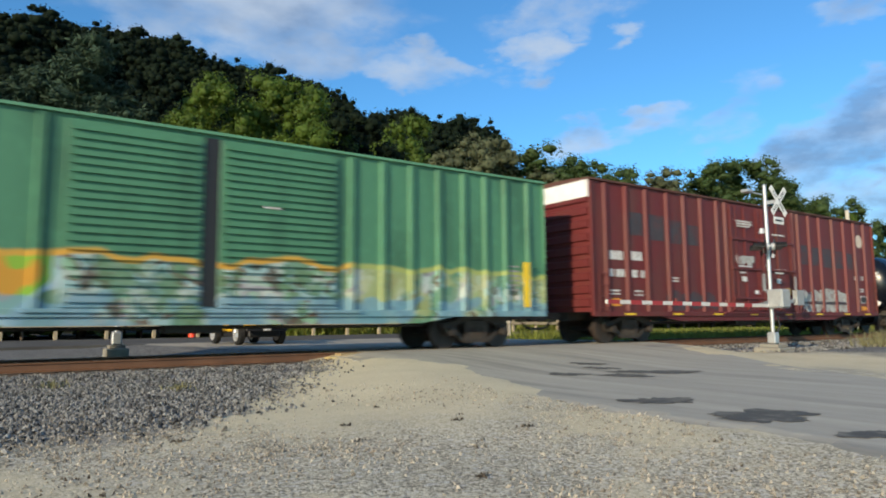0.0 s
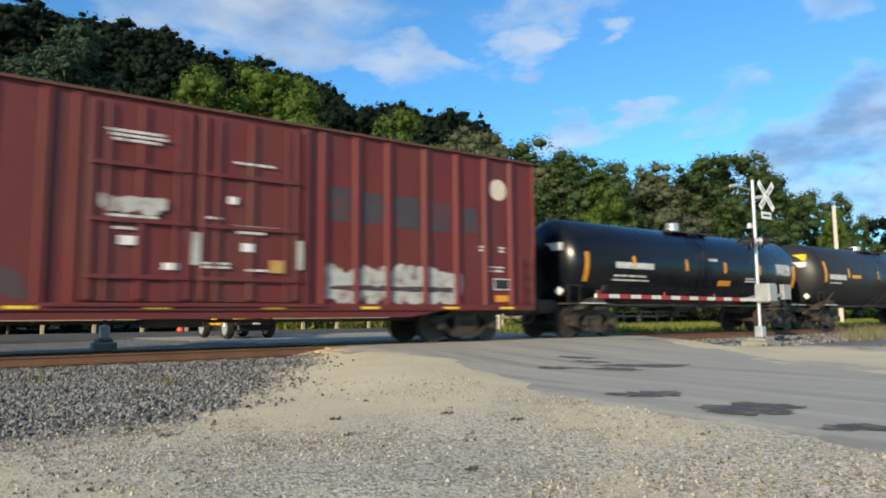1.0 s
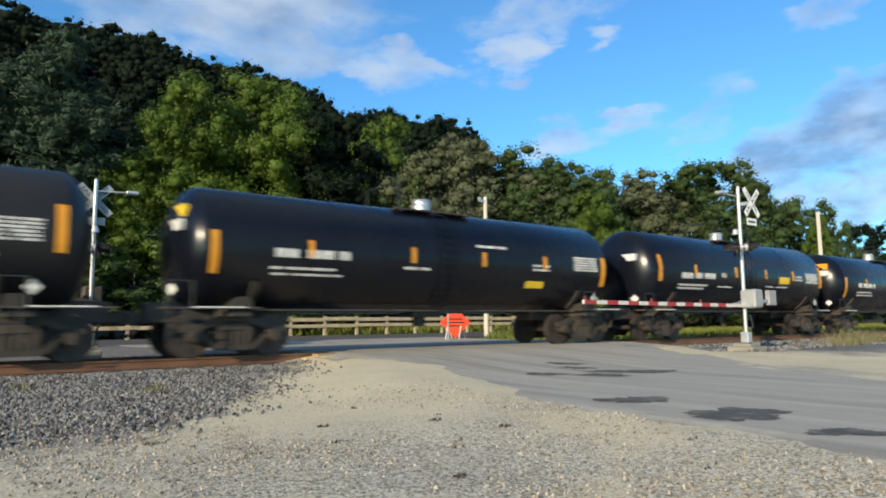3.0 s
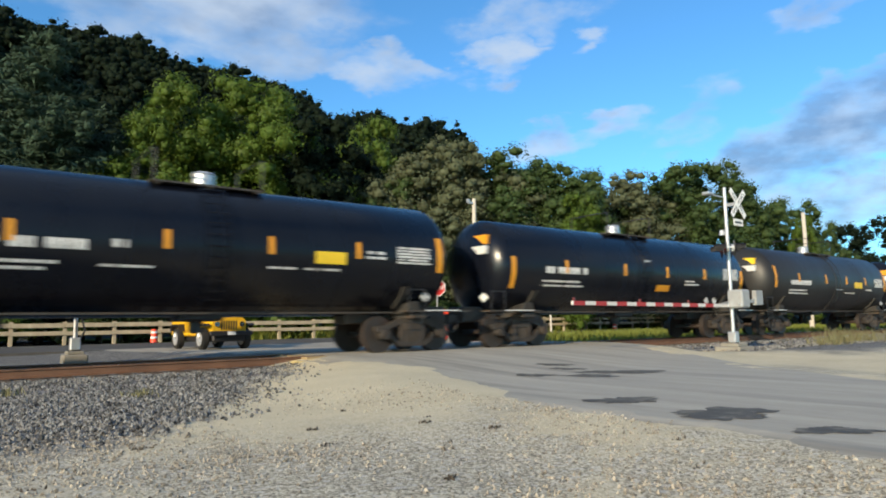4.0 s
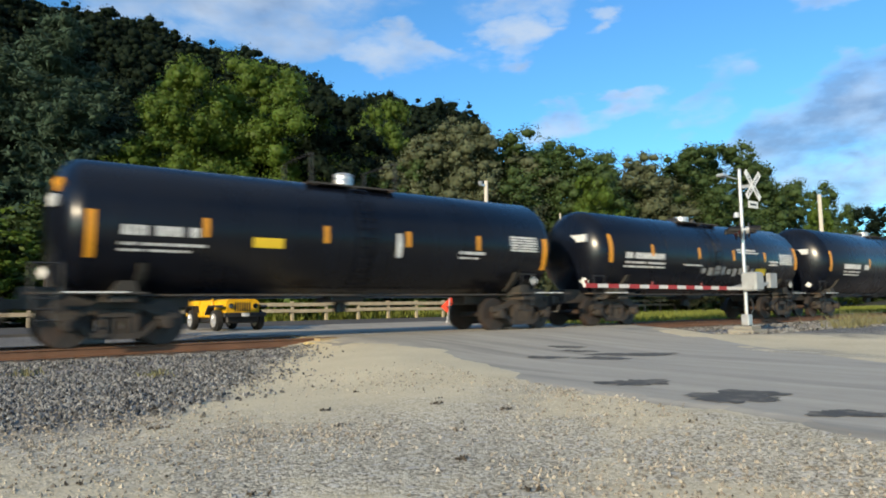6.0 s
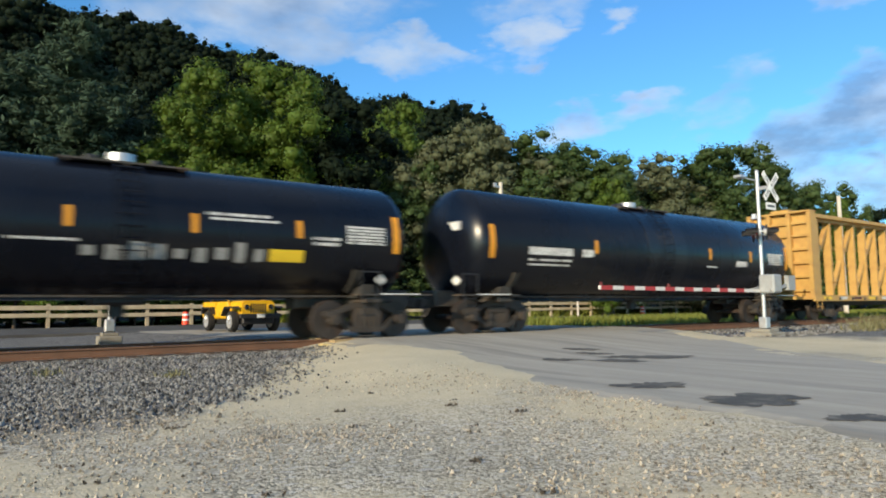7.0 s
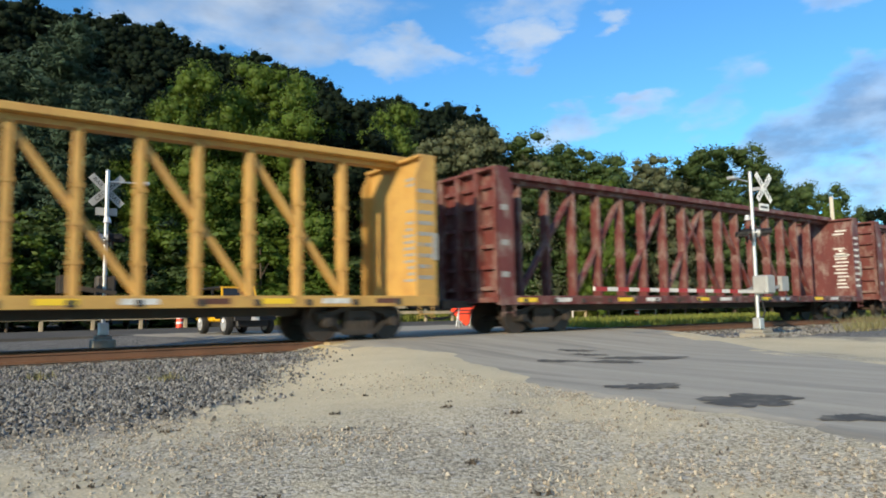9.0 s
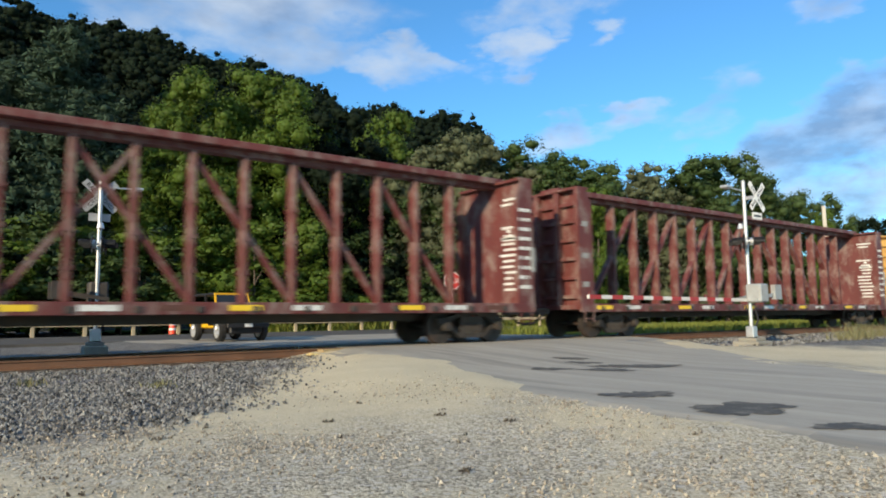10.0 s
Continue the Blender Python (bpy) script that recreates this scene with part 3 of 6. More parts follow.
def signal(name, at, arm_side, arm_len, facing, height, label, lamp_turn):
    s = thing(name, label, "crossing signal", at, group="crossing signals")
    f = facing
    fw = 0.42 if arm_len else 0.3
    bm = bx(-fw, fw, -fw, fw, -0.15, 0.16, bevel=0.03)
    box(bm, -fw * 0.7, fw * 0.7, -fw * 0.7, fw * 0.7, 0.155, 0.26, bevel=0.02)
    part("foundation", bm, M_CONCRETE, s, "rough stepped concrete foundation")
    bm = bx(-0.2, 0.2, -0.2, 0.2, 0.2, 0.26, bevel=0.01)
    box(bm, -0.13, 0.13, -0.13, 0.13, 0.26, 0.62, bevel=0.03)
    part("mast_base", bm, M_SILVER, s, "cast metal mast base")
    bm = rod(bmesh.new(), (0, 0, 0.55), (0, 0, height), 0.057, 14)
    rod(bm, (0, 0, height), (0, 0, height + 0.05), 0.075, 14, 0.03)
    part("mast", bm, M_SILVER, s, "silver painted steel mast", smooth=True)
    off = 0.42 if arm_len else 0.08
    part("sign_bracket", bx(-0.03, 0.03, min(0, off * f), max(0, off * f), height - 0.6, height - 0.5), M_SILVER, s)
    crossbuck(s, height - 0.55, off * f, f, M_WHITE if arm_len else M_DULL, not arm_len)
    p = part("track_sign", bx(-0.28, 0.28, (off - 0.02) * f - 0.006, (off - 0.02) * f + 0.006, height - 1.27, height - 1.05), M_WHITE if arm_len else M_DULL, s, "small white plate")
    part("plate_marks", bx(-0.2, 0.2, (off - 0.012) * f - 0.003, (off - 0.012) * f + 0.003, height - 1.19, height - 1.13), M_BLACK, p)
    # small lamp arm at the top
    bm = rod(bmesh.new(), (0, 0, height - 0.3), (arm_side * 0.95, 0.02, height - 0.26), 0.022, 6)
    box(bm, arm_side * 0.95 - 0.16, arm_side * 0.95 + 0.16, -0.1, 0.14, height - 0.31, height - 0.22, bevel=0.02)
    part("top_arm", bm, M_SILVER, s, "thin side arm with a flat lamp housing")
    # flashing light pairs, unlit, on a cross arm
    zl = height - 1.95
    arm_piece = part("cross_arm", rod(bmesh.new(), (-0.5, 0, zl), (0.5, 0, zl), 0.03, 8), M_SILVER, s, "cross arm")
    arm_piece.matrix_basis = pose(0, 0, 0, 0, 0, lamp_turn)
    for sx_ in (-0.38, 0.38):
        for sy_ in (-1, 1):
            bm = rod(bmesh.new(), (sx_, sy_ * 0.12, zl - 0.02), (sx_, sy_ * 0.14, zl - 0.02), 0.24, 20)
            t = part("signal_light", bm, M_BLACK, s, "round black target with a hooded red lens")
            t.matrix_basis = pose(0, 0, 0, 0, 0, lamp_turn)
            part("lens", rod(bmesh.new(), (sx_, sy_ * 0.141, zl - 0.02), (sx_, sy_ * 0.17, zl - 0.02), 0.1, 16), M_LENS, t)
            part("lamp_case", rod(bmesh.new(), (sx_, sy_ * 0.04, zl - 0.02), (sx_, sy_ * 0.119, zl - 0.02), 0.12, 12), M_SILVER, t, "grey lamp housing")
            bm = bmesh.new()
            for k in range(9):
                a0, a1 = radians(-10 + k * 22.2), radians(-10 + (k + 1) * 22.2)
                q = [Vector((sx_ + 0.14 * math.cos(a), sy_ * yy, zl - 0.02 + 0.14 * math.sin(a))) for yy in (0.14, 0.46) for a in (a0, a1)]
                bm.faces.new([bm.verts.new(v) for v in (q[0], q[1], q[3], q[2])])
            bmesh.ops.solidify(bm, geom=bm.faces[:], thickness=0.006)
            part("hood", bm, M_BLACK, t)
    bm = rod(bmesh.new(), (0.0, -0.16 * f, height - 1.5), (0, -0.16 * f, height - 1.34), 0.11, 12, 0.07)
    part("bell", bm, M_SILVER, s, "round warning bell")
    # gate mechanism and lowered arm
    zg = 1.43
    bm = bx(-0.2, 0.3, 0.22 * f - 0.25, 0.22 * f + 0.25, zg - 0.08, zg + 0.5, bevel=0.05)
    part("gate_machine", bm, M_DULL if arm_len else M_STEEL, s, "grey gate machine housing")
    bm = bmesh.new()
    for yy in (-0.36, 0.36):
        bar(bm, (arm_side * 0.25, yy, zg), (-arm_side * 1.05, yy, zg + 0.22), 0.1, 0.03)
    for yy in (-0.36, 0.36):
        box(bm, min(-arm_side * 0.75, -arm_side * 1.15), max(-arm_side * 0.75, -arm_side * 1.15), yy - 0.07, yy + 0.07, zg + 0.02, zg + 0.48)
    part("counterweight", bm, M_DULL if arm_len else M_STEEL, s, "grey counterweight arms")
    part("cable", rod(rod(bmesh.new(), (0.12, -0.1, zg - 0.3), (0.22, -0.12, zg - 0.62), 0.025, 6), (0.22, -0.12, zg - 0.62), (0.05, -0.05, zg - 0.95), 0.025, 6), M_BLACK, s)
    if not arm_len:
        return s
    arm = part("gate_arm", bx(0, arm_len, -0.03, 0.03, -0.05, 0.05, bevel=0.006) if arm_side > 0 else bx(-arm_len, 0, -0.03, 0.03, -0.05, 0.05, bevel=0.006), M_ARMWHITE, s, "lowered white gate arm with red stripes")
    arm.matrix_basis = pose(arm_side * 0.2, 0, zg, 0, -0.35 * arm_side, 0)
    k = 0.9
    while k < arm_len - 0.2:
        x0, x1 = sorted((arm_side * k, arm_side * (k + 0.42)))
        part("red_stripe", bx(x0, x1, -0.034, 0.034, -0.054, 0.054), M_ARMRED, arm)
        k += 0.84
    for q in (arm_len - 0.08, arm_len * 0.62, arm_len * 0.3):
        part("arm_light", rod(bmesh.new(), (arm_side * q, 0, 0.05), (arm_side * q, 0, 0.14), 0.04, 8), M_LENS, arm, "small red arm lamp")
    return s


signal("crossing_signal", pose(20.1, 11.3, -0.3), -1, 7.25, -1, 5.2, "silver crossing signal with crossbuck, lights and lowered striped gate arm", 38)
far_signal = signal("crossing_signal", pose(3.15, 20.8, -0.12), 1, 0, 1, 4.92, "silver crossing signal with crossbuck and lights standing beyond the track", 75)


# ---- signs, poles, rail fence ----
def stop_sign():
    s = thing("stop_sign", "red octagonal stop sign on a thin steel post", "road sign", pose(17.75, 23.7, -0.16))
    part("post", bx(-0.03, 0.03, 0.0, 0.04, -0.2, 2.85), M_SILVER, s, "galvanised post")
    o = [(0.41 * math.cos(radians(22.5 + 45 * i)), 2.47 + 0.41 * math.sin(radians(22.5 + 45 * i))) for i in range(8)]
    p = part("panel", prism(bmesh.new(), o, -0.012, -0.002), M_WHITE, s, "white border")
    o = [(0.37 * math.cos(radians(22.5 + 45 * i)), 2.47 + 0.37 * math.sin(radians(22.5 + 45 * i))) for i in range(8)]
    part("red_face", prism(bmesh.new(), o, -0.017, -0.0125), M_RED, p)
    lettering("lettering", "STOP", 0.31, pose(0, -0.021, 2.47, 90, 0, 0), M_WHITE, p, "white capital letters")
    s.rotation_euler = (0, 0, radians(-24))


def work_sign():
    s = thing("roadwork_sign", "orange diamond roadwork sign on a white folding stand", "road sign", pose(19.5, 25.5, -0.16, 0, 0, -26))
    r = 0.74
    p = part("panel", prism(bmesh.new(), [(-r, 0.84), (0, 0.84 - r), (r, 0.84), (0, 0.84 + r)], -0.05, -0.04), M_SIGNORANGE, s, "fluorescent orange diamond panel")
    for z, w in ((1.0, 0.36), (0.84, 0.48), (0.68, 0.34)):
        part("marks", bx(-w, w, -0.056, -0.051, z - 0.035, z + 0.035), M_BLACK, p)
    bm = bmesh.new()
    for x0 in (-0.55, 0.1):
        rod(bm, (x0, -0.4, 0.02), (x0 + 0.2, 0.0, 0.75), 0.025, 6)
        rod(bm, (x0 + 0.5, 0.45, 0.02), (x0 + 0.2, 0.0, 0.75), 0.025, 6)
    rod(bm, (-0.6, -0.4, 0.03), (0.2, -0.4, 0.03), 0.03, 6)
    rod(bm, (-0.45, 0, 0.5), (0.3, 0, 0.5), 0.025, 6)
    part("stand", bm, M_WHITE, s, "white folding stand")


def pole(x, y, z0, top, r, lean, label, box_at=None, arm=True, m=None):
    s = thing("utility_pole", label, "pole", pose(x, y, z0, 0, lean, 0), group="poles")
    part("shaft", rod(bmesh.new(), (0, 0, -0.4), (0, 0, top - z0), r, 12, r * 0.75), m or M_POLE, s, smooth=True)
    if arm:
        bm = bx(-0.45, 0.1, -0.06, 0.06, top - z0 - 0.32, top - z0 - 0.2)
        box(bm, -0.5, -0.36, -0.08, 0.08, top - z0 - 0.26, top - z0 - 0.06)
        part("bracket", bm, M_SILVER, s, "small bracket with a fitting")
    if box_at:
        bm = bx(-0.4, 0.05, -0.2, 0.0, box_at - 0.1, box_at + 0.14, bevel=0.02)
        box(bm, -0.5, -0.3, -0.15, -0.05, box_at - 0.45, box_at - 0.1)
        part("meter_box", bm, M_SILVER, s, "grey meter box")


def rail_fence():
    s = thing("rail_fence", "weathered two-board roadside fence with square posts", "fence", pose(0, 40.2, -0.1))
    first = b1 = b2 = None
    for i in range(40):
        x = -16 + 2.4 * i
        if first is None:
            first = part("post", bx(-0.09, 0.09, 0.03, 0.2, -0.2, 1.25, bevel=0.01), M_WOOD, s)
            first.location.x = x
            b1 = part("board", bx(0.005, 2.395, -0.03, 0.03, 0.95, 1.18, bevel=0.008), M_WOOD, s)
            b2 = part("board", bx(0.005, 2.395, -0.03, 0.03, 0.55, 0.76, bevel=0.008), M_WOOD, s)
            b1.location.x = b2.location.x = x
        else:
            share(first, s, pose(x, 0, 0))
            share(b1, s, pose(x, 0, random.Random(i).uniform(-0.03, 0.03)))
            share(b2, s, pose(x, 0, random.Random(i + 99).uniform(-0.03, 0.03)))


def barrel(x, y):
    s = thing("traffic_barrel", "orange traffic barrel with white reflective bands", "traffic barrel", pose(x, y, -0.09), group="traffic barrels")
    s.scale = (0.7, 0.7, 0.72)
    part("drum", rod(bmesh.new(), (0, 0, 0.05), (0, 0, 1.05), 0.29, 16, 0.22), M_SIGNORANGE, s, smooth=True)
    part("base", rod(bmesh.new(), (0, 0, 0), (0, 0, 0.06), 0.38, 16), M_RUBBER, s, "black rubber base")
    for z in (0.35, 0.75):
        part("band", rod(bmesh.new(), (0, 0, z), (0, 0, z + 0.15), 0.29 - 0.07 * z + 0.006, 16, 0.29 - 0.07 * (z + 0.15) + 0.006), M_WHITE, s, "white band")


stop_sign()
work_sign()
pole(24.4, 29.0, -0.2, 7.85, 0.15, 0.6, "pale leaning utility pole with a small meter box", box_at=2.3)
pole(32.6, 31.0, -0.2, 6.8, 0.07, 0, "thin pale steel pole among the trees", arm=False)
pole(49.9, 22.1, -0.25, 8.3, 0.17, -0.6, "pale wooden utility pole standing in the grass", arm=False)
rail_fence()
barrel(9.9, 39.6)
barrel(50.0, 39.6)


# ---- waiting vehicle ----
def jeep():
    s = thing("off_road_car", "yellow open off-road car waiting on the road beyond the track", "car", pose(8.45, 24.6, -0.075, 0, 0, 4))
    # x across, -y forward
    bm = bx(-0.72, 0.72, 0.35, 3.0, 0.48, 1.12, bevel=0.05)
    part("body", bm, M_JEEP, s, "yellow body tub")
    bm = bmesh.new()
    o = [(-0.62, 0.62), (0.62, 0.62), (0.6, 1.08), (0.5, 1.14), (-0.5, 1.14), (-0.6, 1.08)]
    prism(bm, o, -0.72, 0.4)
    part("hood", bm, M_JEEP, s, "yellow hood")
    g = part("grille", prism(bmesh.new(), [(-0.62, 0.6), (0.62, 0.6), (0.62, 1.02), (0.55, 1.1), (-0.55, 1.1), (-0.62, 1.02)], -0.78, -0.725), M_JEEP, s, "yellow slotted grille")
    for i in range(7):
        part("slot", bx(-0.285 + 0.09 * i - 0.024, -0.285 + 0.09 * i + 0.024, -0.786, -0.781, 0.7, 1.02), M_BLACK, g)
    part("underbody", bx(-0.6, 0.6, -0.8, 2.9, 0.28, 0.6, bevel=0.04), M_BLACK, s, "dark axles and underbody")
    for x in (-0.46, 0.46):
        part("headlight", rod(bmesh.new(), (x, -0.83, 0.9), (x, -0.775, 0.9), 0.095, 16), M_CHROME, s, "round headlight")
    part("bumper", bx(-0.78, 0.78, -1.0, -0.86, 0.5, 0.66, bevel=0.02), M_BLACK, s, "black front bumper")
    part("plate", bx(-0.15, 0.15, -1.008, -1.002, 0.52, 0.64), M_WHITE, s, "white plate")
    for x in (-0.78, 0.78):
        sx0, sx1 = (x - 0.17, x + 0.07) if x < 0 else (x - 0.07, x + 0.17)
        bm = prism(bmesh.new(), [(-0.8, 0.86), (-0.72, 0.93), (0.1, 0.93), (0.42, 0.62), (0.36, 0.58), (0.06, 0.86)], sx0, sx1)
        for v in bm.verts:
            v.co = Vector((v.co.y, v.co.x, v.co.z))
        part("fender", bm, M_BLACK, s, "black front fender")
        bm = prism(bmesh.new(), [(1.55, 0.66), (1.62, 0.93), (2.4, 0.93), (2.5, 0.66), (2.42, 0.66), (2.34, 0.86), (1.7, 0.86), (1.63, 0.66)], sx0, sx1)
        for v in bm.verts:
            v.co = Vector((v.co.y, v.co.x, v.co.z))
        part("fender", bm, M_BLACK, s, "black rear fender")
    bm = bmesh.new()
    for x in (-0.68, 0.68):
        bar(bm, (x, 0.34, 1.1), (x * 0.92, 0.62, 1.76), 0.06, 0.06)
    bar(bm, (-0.66, 0.62, 1.76), (0.66, 0.62, 1.76), 0.06, 0.06)
    part("windshield_frame", bm, M_JEEP, s, "yellow windshield frame")
    bm = bmesh.new()
    bar(bm, (0, 0.37, 1.14), (0, 0.6, 1.72), 1.24, 0.01, (0, -1, 0.4))
    part("windshield", bm, M_GLASS, s, "dark windshield")
    bm = bx(-0.68, 0.68, 0.66, 2.9, 1.72, 1.8, bevel=0.03)
    for x in (-0.64, 0.64):
        for y in (1.5, 2.84):
            bar(bm, (x, y, 1.1), (x, y, 1.75), 0.07, 0.07)
    part("soft_top", bm, M_BLACK, s, "black top and roll bars")
    tyre = rim = None
    for x in (-0.78, 0.78):
        for y in (-0.3, 2.05):
            bm = rod(bmesh.new(), (-0.12, 0, 0), (0.12, 0, 0), 0.385, 24)
            bmesh.ops.bevel(bm, geom=[e for e in bm.edges if abs(e.verts[0].co.x - e.verts[1].co.x) < 1e-4 and len(e.link_faces) == 2 and e.calc_face_angle(0) > 1], offset=0.04, segments=2, affect="EDGES")
            w = part("wheel", bm, M_RUBBER, s, "black knobbly tyre", smooth=True)
            w.location = (x, y, 0.385)
            bm = rod(bmesh.new(), (-0.127, 0, 0), (0.127, 0, 0), 0.25, 18)
            rod(bm, (-0.14, 0, 0), (0.14, 0, 0), 0.07, 10)
            for k in range(5):
                a = k * 2 * math.pi / 5
                rod(bm, (-0.13, 0.06 * math.cos(a), 0.06 * math.sin(a)), (-0.13, 0.19 * math.cos(a), 0.19 * math.sin(a)), 0.028, 5)
            part("rim", bm, M_SILVER, w, "bright alloy rim")
    part("spare_wheel", rod(bmesh.new(), (0, 3.02, 1.0), (0, 3.24, 1.0), 0.38, 20), M_RUBBER, s, "black spare wheel")


jeep()


# ---- the train ----
CARS, WHEELSETS = [], {-0.89: [], 0.89: []}
SHARED = {}


def bogie_meshes():
    bm = bx(-0.22, 0.22, -0.95, 0.95, 0.5, 0.78, bevel=0.03)
    box(bm, -0.4, 0.4, -0.35, 0.35, 0.6, 0.86, bevel=0.03)
    SHARED["bogie"] = part("bogie", bm, M_STEEL)
    bm = bmesh.new()
    top = [(-1.14, 0.6), (-0.72, 0.66), (-0.36, 0.82), (0.36, 0.82), (0.72, 0.66), (1.14, 0.6)]
    low = [(-0.72, 0.46), (-0.4, 0.2), (0.4, 0.2), (0.72, 0.46)]
    for line, w in ((top, 0.13), (low, 0.11)):
        for p, q in zip(line, line[1:]):
            bar(bm, (p[0], 0, p[1]), (q[0], 0, q[1]), w, 0.15)
    for x in (-0.3, 0.3):       # columns beside the springs
        box(bm, x - 0.07, x + 0.07, -0.08, 0.08, 0.2, 0.8)
    for i in range(3):          # spring nest
        rod(bm, (-0.15 + 0.15 * i, -0.03, 0.24), (-0.15 + 0.15 * i, -0.03, 0.56), 0.06, 8)
    box(bm, -0.23, 0.23, -0.1, 0.1, 0.56, 0.74, bevel=0.02)
    for x in (-0.89, 0.89):
        rod(bm, (x, -0.2, 0.457), (x, 0.1, 0.457), 0.12, 14)
        rod(bm, (x, -0.215, 0.457), (x, -0.2, 0.457), 0.06, 8)
        box(bm, x - 0.17, x + 0.17, -0.09, 0.09, 0.5, 0.68, bevel=0.03)
    SHARED["side_frame"] = part("side_frame", bm, M_SIDEFRAME)
    bm = rod(bmesh.new(), (0, -1.0, 0), (0, 1.0, 0), 0.08, 10)
    for sy in (-1, 1):
        a, b = sy * 0.69, sy * 0.82
        rod(bm, (0, min(a, b), 0), (0, max(a, b), 0), 0.457, 28)
        rod(bm, (0, sy * 0.655, 0), (0, sy * 0.69, 0), 0.485, 28)
        rod(bm, (0, sy * 0.82, 0), (0, sy * 0.86, 0), 0.14, 12)
        for k in range(3):      # cast marks on the wheel plate
            a2 = k * 2.1
            rod(bm, (0.27 * math.cos(a2), sy * 0.82, 0.27 * math.sin(a2)), (0.27 * math.cos(a2), sy * 0.834, 0.27 * math.sin(a2)), 0.05, 6)
    SHARED["wheelset"] = part("wheelset", bm, M_WHEEL, smooth=True)
    bm = bx(-0.55, 0.0, -0.09, 0.09, 0.76, 0.96, bevel=0.02)
    box(bm, -0.72, -0.5, -0.16, 0.16, 0.7, 1.0, bevel=0.04)
    rod(bm, (-0.3, -0.25, 0.82), (-0.65, -0.3, 0.5), 0.035, 6)
    rod(bm, (-0.65, -0.3, 0.5), (-0.95, -0.1, 0.45), 0.035, 6)
    SHARED["coupler"] = part("coupler", bm, M_STEEL)
    for k in SHARED:
        scene.collection.objects.unlink(SHARED[k])


bogie_meshes()


def piece(key, parent, m, label=""):
    o = new(key, SHARED[key].data)
    o.parent, o.matrix_basis = parent, m
    if label:
        o["label"] = label
    return o


def running_gear(car, xs, ends, overhang):
    for x in xs:
        b = piece("bogie", car, pose(x, 0, 0), "rusty two-axle freight bogie")
        for sy, rz in ((-1, 0), (1, 180)):
            piece("side_frame", b, pose(0, sy * 1.0, 0, 0, 0, rz))
        for dx in WHEELSETS:
            w = piece("wheelset", b, pose(dx, 0, 0.457))
            WHEELSETS[dx].append(w)
    piece("coupler", car, pose(ends[0], 0, 0) @ Matrix.Diagonal((overhang / 0.72, 1, 1, 1)))
    piece("coupler", car, pose(ends[1], 0, 0, 0, 0, 180) @ Matrix.Diagonal((overhang / 0.72, 1, 1, 1)))


def rail_car(name, label, category, s):
    car = thing(name, label, category, pose(s, YC, 0), group="freight train cars")
    CARS.append((car, s))
    return car


def plates(car, name, rects, y, material, label="", depth=0.006):
    for x0, x1, z0, z1 in rects:
        part(name, bx(x0, x1, y - depth, y, z0, z1), material, car, label)


def mark_bars(name, car, x0, x1, z0, z1, y, material, seed, label, curve=None):
    """Unreadable stencilled signs: a row of short upright bars."""
    r = random.Random(seed)
    bm = bmesh.new()
    x = x0
    while x < x1 - 0.02:
        w = r.uniform(0.45, 0.85) * (z1 - z0)
        w = min(w, x1 - x)
        if r.random() > 0.1:
            if curve:
                curved(bm, x, x + w * 0.85, z0, z1, *curve)
            else:
                box(bm, x, x + w * 0.85, y - 0.005, y, z0, z1)
        x += w
    return tagged(part(name, bm, material, car, label), kind="stuff")


def curved(bm, x0, x1, z0, z1, r, cz, lift=0.006, seg=4):
    """A thin plate that follows the near side of a lying cylinder."""
    a0, a1 = (math.asin(max(-1, min(1, (z - cz) / r))) for z in (z0, z1))
    rows = []
    for i in range(seg + 1):
        a = a0 + (a1 - a0) * i / seg
        rows.append([bm.verts.new((x, -rr * math.cos(a), cz + rr * math.sin(a))) for rr in (r - 0.004, r + lift) for x in (x0, x1)])
    for a, b in zip(rows, rows[1:]):
        bm.faces.new((a[2], a[3], b[3], b[2]))
        bm.faces.new((a[0], b[0], b[1], a[1]))
        bm.faces.new((a[0], a[2], b[2], b[0]))
        bm.faces.new((a[1], b[1], b[3], a[3]))
    return bm


def ladder(bm, x0, x1, z0, z1, y, n, r=0.016):
    for x in (x0, x1):
        rod(bm, (x, y, z0), (x, y, z1), r, 6)
    for i in range(n):
        z = z0 + (z1 - z0) * (i + 0.5) / n
        rod(bm, (x0, y, z), (x1, y, z), r, 6)
    return bm


